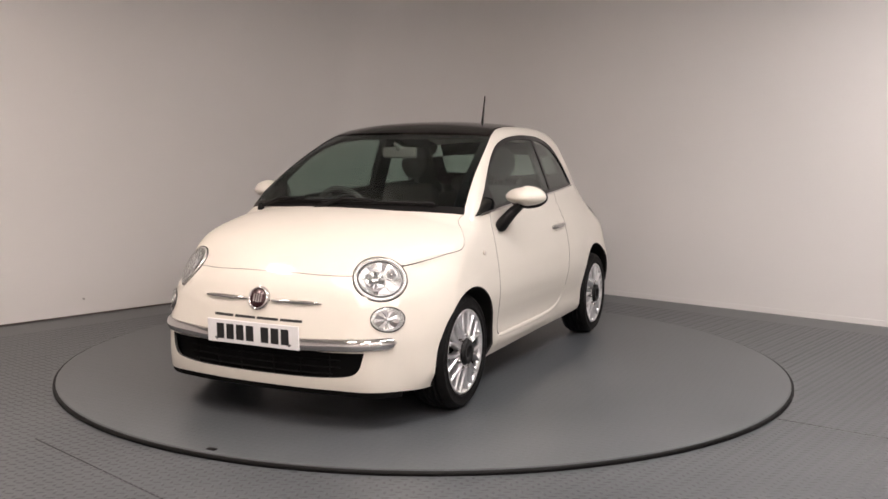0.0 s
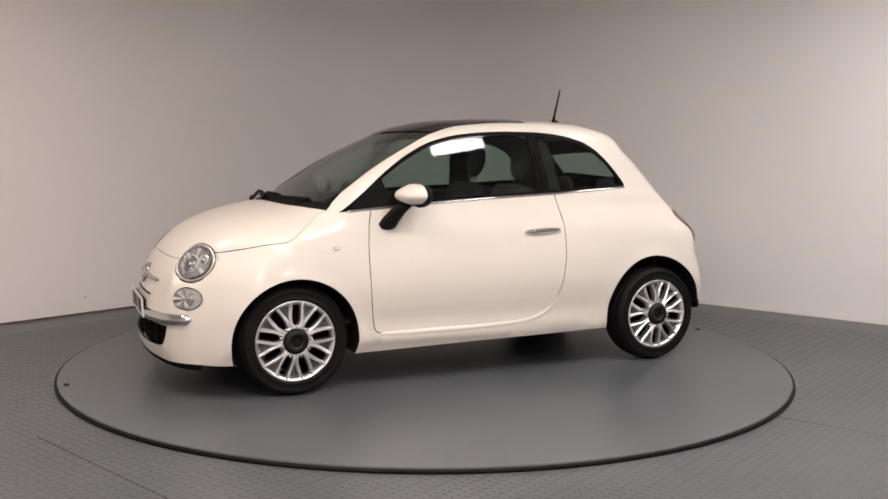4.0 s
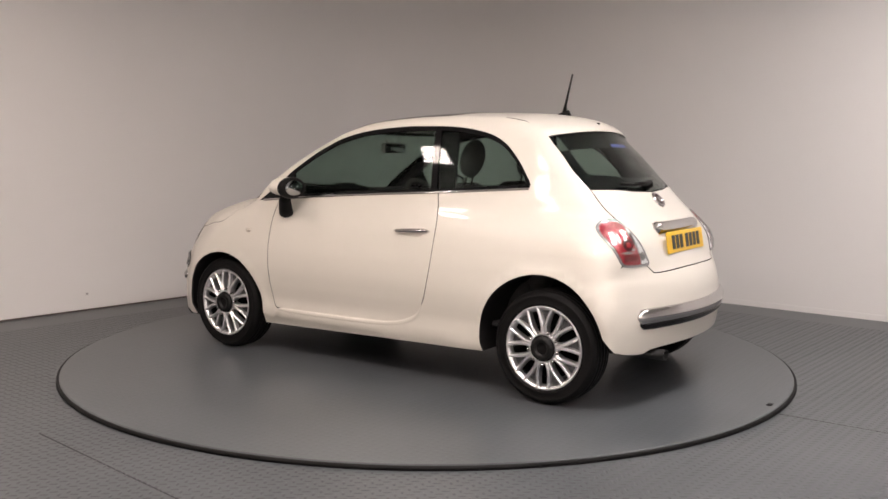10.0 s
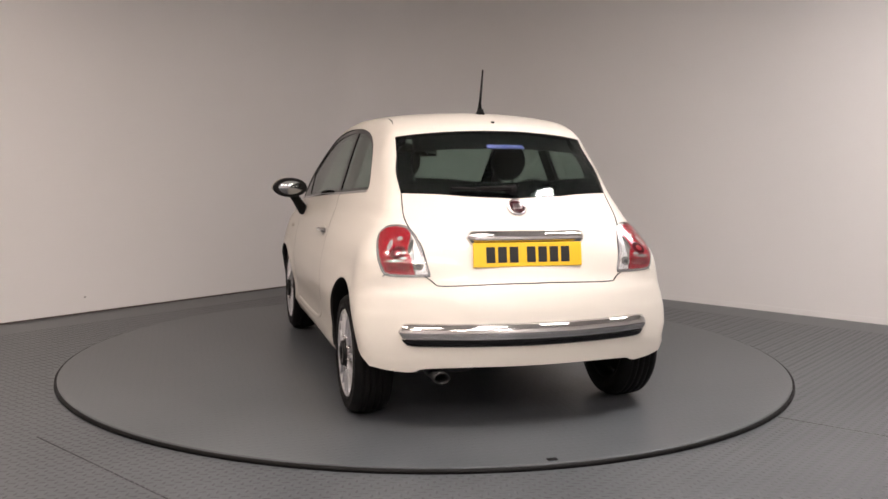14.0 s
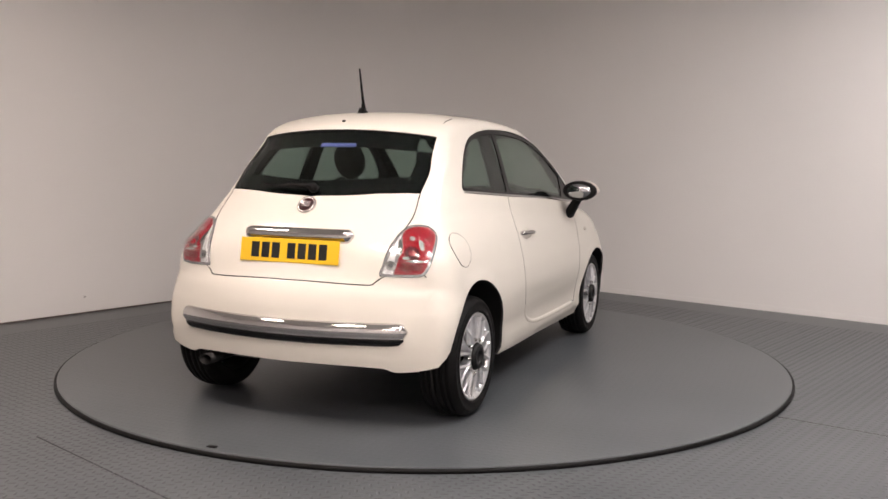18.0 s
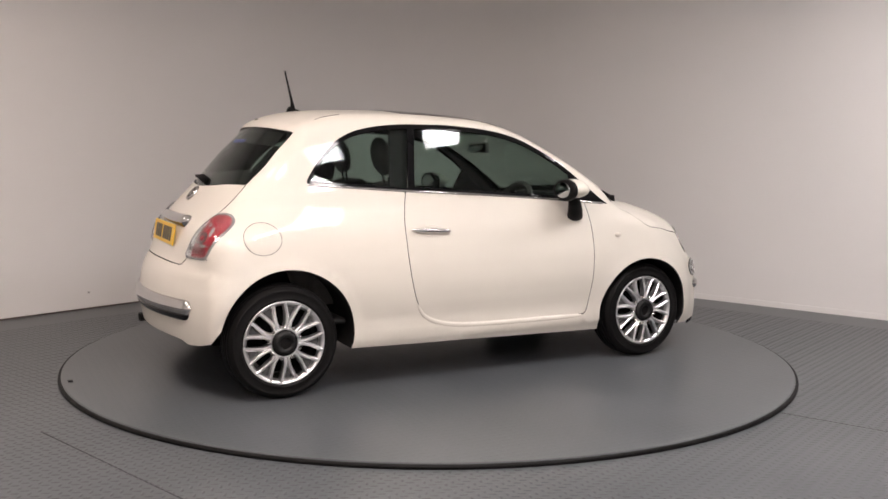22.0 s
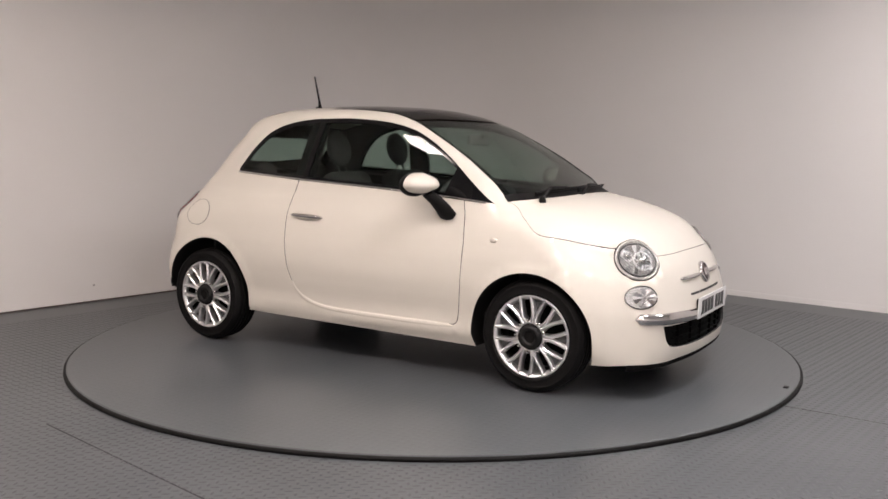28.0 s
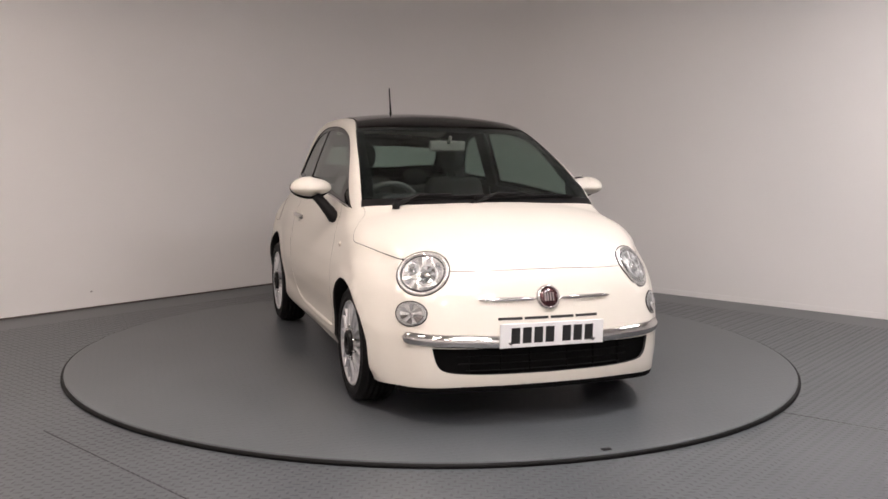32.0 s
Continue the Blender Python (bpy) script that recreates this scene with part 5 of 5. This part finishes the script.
for y0, y1, nm in ((-0.10, 0.52, "wiper"), (-0.50, 0.06, "wiper")):
    pts = []
    for k in range(13):
        y = y0 + (y1 - y0) * k / 12
        x = 1.10 - 0.30 * y * y - 0.03 * k / 12
        pts.append((x, y))
    pp = cast(np.array([(x, y, 0.5) for x, y in pts]), np.tile([0.0, 0, 1.0], (len(pts), 1)))
    qq = slope(pp)
    bm = bmesh.new()
    tube(bm, [tuple(a + b * 0.022) for a, b in zip(pp, qq)], 0.007, 8)
    tube(bm, [tuple(a + b * 0.010) for a, b in zip(pp, qq)], 0.005, 8)
    a, b = Vector(pp[0] + qq[0] * 0.02), Vector(pp[6] + qq[6] * 0.034)
    tube(bm, [(1.13 - 0.2 * y0 * y0, y0 - 0.02, 0.975), tuple(a.lerp(b, 0.4) + Vector((0.015, 0, 0.015))), tuple(b)], [0.013, 0.009, 0.006], 8)
    lathe(bm, [(0.0, 0.02), (0.016, 0.016), (0.02, -0.02), (0.0, -0.02)], 16, Matrix.Translation((1.13 - 0.2 * y0 * y0, y0 - 0.02, 0.975)))
    part(nm, bm, TRIM, car, "black windscreen wiper")
path = on_chart(REAR, [(0.02 + 0.34 * k / 12, 1.084 + 0.010 * k / 12) for k in range(13)])
qq = slope(path)
bm = bmesh.new()
tube(bm, [tuple(a + b * 0.012) for a, b in zip(path, qq)], 0.0065, 8)
p, q = skin_point(REAR, 0.0, 1.088)
lathe(bm, [(0.0, 0.034), (0.014, 0.032), (0.022, 0.016), (0.022, -0.01), (0.0, -0.01)], 20, facing(p, q))
tube(bm, [tuple(p + q * 0.026), tuple(Vector(path[4] + qq[4] * 0.027)), tuple(Vector(path[7] + qq[7] * 0.018))], [0.011, 0.008, 0.005], 8)
part("rear_wiper", bm, TRIM, car, "black rear window wiper")
# dark printed borders of the glass
for nm, ch, lp, ins in (("windscreen_border", RING, closed_half(screen_foot, cut_at(screen_edge, 0.28, False), header), 0.035),
                        ("rear_window_border", REAR, closed_half(glass_foot[::-1], glass_side, spoiler), 0.078)):
    fl = ch.flat(lp)
    inner_loop = cast(*ch.ray(inset_loop(fl, ins)))
    panel(nm, ch, fl, GLOSSBLACK, car, holes=(inner_loop,), flat_loop=True, lift=-0.015, thick=0.003, inset=-0.014, label="black printed glass border")
sticker = None
for u0, u1, z0, z1, mt in ((-0.215, 0.115, 1.296, 1.316, BLUE), (0.035, 0.105, 1.300, 1.314, STICKER), (-0.04, 0.025, 1.302, 1.312, STICKER), (-0.20, -0.06, 1.303, 1.309, STICKER)):
    lp = [(u0, z0), ((u0 + u1) / 2, z0), (u1, z0), (u1, z1), ((u0 + u1) / 2, z1), (u0, z1)]
    pc = panel("window_sticker" if sticker is None else "bar", REAR, lp, mt, car if sticker is None else sticker, flat_loop=True, lift=-0.0058 + 0.0006 * (mt is STICKER), thick=0.0005, label="" if sticker else "blue rear window sticker with unreadable bars")
    sticker = sticker or pc

# door mirrors and handles
for side in (1, -1):
    bm = bmesh.new()
    bmesh.ops.create_uvsphere(bm, u_segments=32, v_segments=20, radius=1.0)
    for vv in bm.verts:
        x, y, z = vv.co
        x = x * 0.085 if x > 0 else x * 0.200
        f = 1.0 - 0.22 * max(0.0, x / 0.085)
        vv.co = (x, y * 0.112 * f, z * (0.064 if z > 0 else 0.046) * f * (1.0 - 0.12 * (y * side < 0)))
    bmesh.ops.bisect_plane(bm, geom=list(bm.verts) + list(bm.edges) + list(bm.faces), plane_co=(-0.060, 0, 0), plane_no=(-1, 0, 0), clear_outer=True)
    bmesh.ops.holes_fill(bm, edges=[e for e in bm.edges if e.is_boundary])
    m = Matrix.Translation((0.545, 0.853 * side, 1.042)) @ pose(0, 0, 0, 0, 0, 4 * side)
    mir = place_part("door_mirror", bm, PAINT, car, m, "white door mirror on a black foot")
    bm = bmesh.new()
    lathe(bm, [(0.0, 0.004), (0.80, 0.004), (0.97, 0.003), (1.04, -0.008), (1.045, -0.026), (1.0, -0.034), (0.0, -0.034)], 40)
    bmesh.ops.transform(bm, matrix=m @ Matrix.Translation((-0.074, 0, 0)) @ Matrix.Rotation(radians(-90), 4, "Y") @ Matrix.Diagonal((0.0605, 0.107, 1, 1)), verts=bm.verts)
    part("mirror_case", bm, TRIM, mir)
    bm = bmesh.new()
    lathe(bm, [(0.0, 0.0065), (0.78, 0.0065), (0.80, 0.004), (0.0, 0.004)], 40)
    bmesh.ops.transform(bm, matrix=m @ Matrix.Translation((-0.074, 0, 0)) @ Matrix.Rotation(radians(-90), 4, "Y") @ Matrix.Diagonal((0.056, 0.100, 1, 1)), verts=bm.verts)
    part("mirror_glass", bm, MIRROR, mir, "mirror glass")
    bm = bmesh.new()
    tube(bm, [(0.575, 0.83 * side, 0.998), (0.595, 0.80 * side, 0.965), (0.615, 0.765 * side, 0.915), (0.625, 0.742 * side, 0.880), (0.625, 0.735 * side, 0.868)], [0.024, 0.028, 0.032, 0.034, 0.025], 16, flat=1.0)
    for vv in bm.verts:
        vv.co.x = 0.605 + (vv.co.x - 0.605) * 1.5
    part("mirror_foot", bm, TRIM, mir, "black mirror foot")
    path = on_side([(-0.205 - 0.236 * k / 16, 0.822 + 0.010 * k / 16) for k in range(17)])
    hd = strip("door_handle", path, 0.0165, 0.030, CHROME, car, side, "chrome door handle", taper=0.5)
    cup = on_side([(-0.325 + 0.075 * math.cos(a), 0.827 + 0.030 * math.sin(a)) for a in np.linspace(0, 2 * math.pi, 30)[:-1]])
    loop_bar("handle_recess", cup, 0.002, PAINT, hd, side)

# ---------------------------------------------------------------- cabin
pillar = on_side([(-0.375, belt_z(-0.375)), (-0.44, belt_z(-0.44)), (-0.52, belt_z(-0.52)), (-0.505, 1.15), (-0.49, 1.25), (-0.475, 1.35), (-0.465, 1.388),
                  (-0.40, 1.396), (-0.345, 1.398), (-0.345, 1.30), (-0.355, 1.20), (-0.365, 1.10)])
for side in (1, -1):
    panel("door_card", RING, door_loop, CABIN, car, side=side, lift=-0.05, thick=0.02, step=0.06, label="dark inner door lining")
    panel("pillar_trim", RING, pillar, TRIM, car, side=side, lift=-0.035, thick=0.02, label="dark pillar trim")
    quarter = on_side([(-0.47, 0.40), (-0.70, 0.40), (-0.74, 0.55), (-0.85, 0.68), (-1.05, 0.72), (-1.15, 0.78), (-1.15, 1.02), (-0.95, 1.065), (-0.70, 1.05), (-0.47, 1.035)])
    panel("quarter_trim", RING, quarter, CABIN, car, side=side, lift=-0.05, thick=0.02, step=0.06)
headliner = closed_half(smooth_loop(((-0.42, 0.0, 1.48), (-0.42, 0.44, 1.46)), 0.04), smooth_loop(((-0.42, 0.44, 1.46), (-0.80, 0.44, 1.45), (-0.98, 0.43, 1.40)), 0.04), smooth_loop(((-0.98, 0.43, 1.40), (-1.04, 0.2, 1.42), (-1.05, 0.0, 1.43)), 0.04))
panel("headliner", RING, headliner, IVORY, car, lift=-0.035, thick=0.015, step=0.06, label="pale headliner")


def seat(x, y, name="front_seat"):
    bm = bmesh.new()
    box(bm, 0.10, 0, 0.50, 0.50, 0.48, 0.16, 0.055, 4)
    s = part(name, bm, SEATGREY, car, "dark grey cloth seat with a round headrest")
    s.matrix_basis = Matrix.Translation((x, y, 0))
    bm = bmesh.new()
    box(bm, 0, 0, 0.30, 0.13, 0.48, 0.62, 0.055, 4)
    for vv in bm.verts:
        k = max(0.0, (vv.co.z - 0.35) / 0.26)
        vv.co.y *= 1 - 0.28 * k * k
    bmesh.ops.transform(bm, matrix=Matrix.Translation((-0.16, 0, 0.50)) @ Matrix.Rotation(radians(-20), 4, "Y"), verts=bm.verts)
    part("backrest", bm, SEATGREY, s)
    bm = bmesh.new()
    bmesh.ops.create_uvsphere(bm, u_segments=28, v_segments=18, radius=1.0)
    bmesh.ops.transform(bm, matrix=Matrix.Translation((-0.405, 0, 1.222)) @ Matrix.Rotation(radians(-14), 4, "Y") @ Matrix.Diagonal((0.052, 0.102, 0.112, 1)), verts=bm.verts)
    part("headrest", bm, SEATGREY, s)
    bm = bmesh.new()
    for dy in (-0.035, 0.035):
        tube(bm, [(-0.365, dy, 1.05), (-0.395, dy, 1.15)], 0.007, 8)
    part("headrest_posts", bm, CHROME, s)
    return s


seat(-0.02, 0.315)
seat(-0.02, -0.325)
bm = bmesh.new()
box(bm, -0.72, 0, 0.50, 0.42, 1.06, 0.16, 0.05, 3)
rs = part("rear_seat", bm, SEATGREY, car, "dark grey rear bench seat")
for y in (-0.26, 0.26):
    bm = bmesh.new()
    box(bm, 0, 0, 0.24, 0.12, 0.50, 0.52, 0.05, 3)
    bmesh.ops.transform(bm, matrix=Matrix.Translation((-0.93, y, 0.52)) @ Matrix.Rotation(radians(-22), 4, "Y"), verts=bm.verts)
    part("backrest", bm, SEATGREY, rs)
    bm = bmesh.new()
    bmesh.ops.create_uvsphere(bm, u_segments=24, v_segments=16, radius=1.0)
    bmesh.ops.transform(bm, matrix=Matrix.Translation((-1.10, y, 1.06)) @ Matrix.Diagonal((0.045, 0.095, 0.065, 1)), verts=bm.verts)
    part("headrest", bm, SEATGREY, rs)
bm = bmesh.new()
box(bm, -1.19, 0, 0.985, 0.22, 0.88, 0.03, 0.01, 2)
part("parcel_shelf", bm, CABIN, car, "dark parcel shelf")
bm = bmesh.new()
box(bm, 0.80, 0, 0.86, 0.36, 1.22, 0.17, 0.07, 4)
box(bm, 0.66, -0.34, 0.965, 0.20, 0.34, 0.10, 0.045, 4)
box(bm, 0.62, 0.0, 0.74, 0.20, 0.30, 0.40, 0.05, 3)
part("dashboard", bm, CABIN, car, "dark dashboard")
sw = lathe(bmesh.new(), [(0.185 + 0.017 * math.cos(a), 0.017 * math.sin(a)) for a in np.linspace(0, 2 * math.pi, 13)[:-1]], 48, closed=True)
m = Matrix.Translation((0.42, -0.375, 0.895)) @ Matrix.Rotation(radians(-66), 4, "Y")
wheel_ring = place_part("steering_wheel", sw, WHEELGREY, car, m, "pale rimmed steering wheel")
bm = bmesh.new()
lathe(bm, [(0.0, 0.03), (0.05, 0.028), (0.062, 0.01), (0.05, -0.04), (0.0, -0.04)], 28)
for a in (0, 120, 240):
    t = Matrix.Rotation(radians(a + 90), 4, "Z")
    box(bm, 0.12, 0, 0.0, 0.14, 0.032, 0.012, 0.004, 1, t)
place_part("hub", bm, CABIN, wheel_ring, m)
bm = bmesh.new()
box(bm, 0.40, -0.005, 1.283, 0.03, 0.225, 0.064, 0.014, 3)
tube(bm, [(0.42, -0.005, 1.30), (0.46, -0.005, 1.335)], 0.010, 8)
im = part("interior_mirror", bm, MIRRORCASE, car, "interior mirror with a grey case")
bm = bmesh.new()
box(bm, 0.3835, -0.005, 1.283, 0.004, 0.21, 0.054, 0.002, 1)
part("mirror_glass", bm, MIRROR, im, "mirror glass")
bm = bmesh.new()
box(bm, 0.0, 0.0, 0.352, 1.75, 1.30, 0.03, 0.01, 1)
part("cabin_floor", bm, CABIN, car, "dark carpeted cabin floor")
bm = bmesh.new()
box(bm, 0.98, 0, 0.62, 0.04, 1.10, 0.56, 0.01, 1)
part("bulkhead", bm, CABIN, car)
bm = bmesh.new()
box(bm, -1.30, 0, 0.62, 0.03, 1.10, 0.62, 0.01, 1)
part("boot_lining", bm, CABIN, car)
# ---------------------------------------------------------------- what moves: the turntable turns and carries the car
TURN = (243.56, 233.39, 223.36, 213.51, 203.61, 193.70, 183.82, 173.99, 164.21, 154.45, 144.59, 134.57, 124.79, 115.00, 105.31, 95.55, 85.72, 75.95, 66.13, 56.39, 46.70, 36.96, 27.07, 17.21, 7.28, -2.79, -12.60, -22.30, -32.15, -42.02, -51.89, -61.58, -71.29)


def motions():
    walk(turntable, [(t, pose(0, 0, 0, 0, 0, a)) for t, a in enumerate(TURN)])
    walk(car, [(t, pose(0, 0, 0, 0, 0, a) @ pose(-0.0778, -0.0242, 0)) for t, a in enumerate(TURN)])


motions()
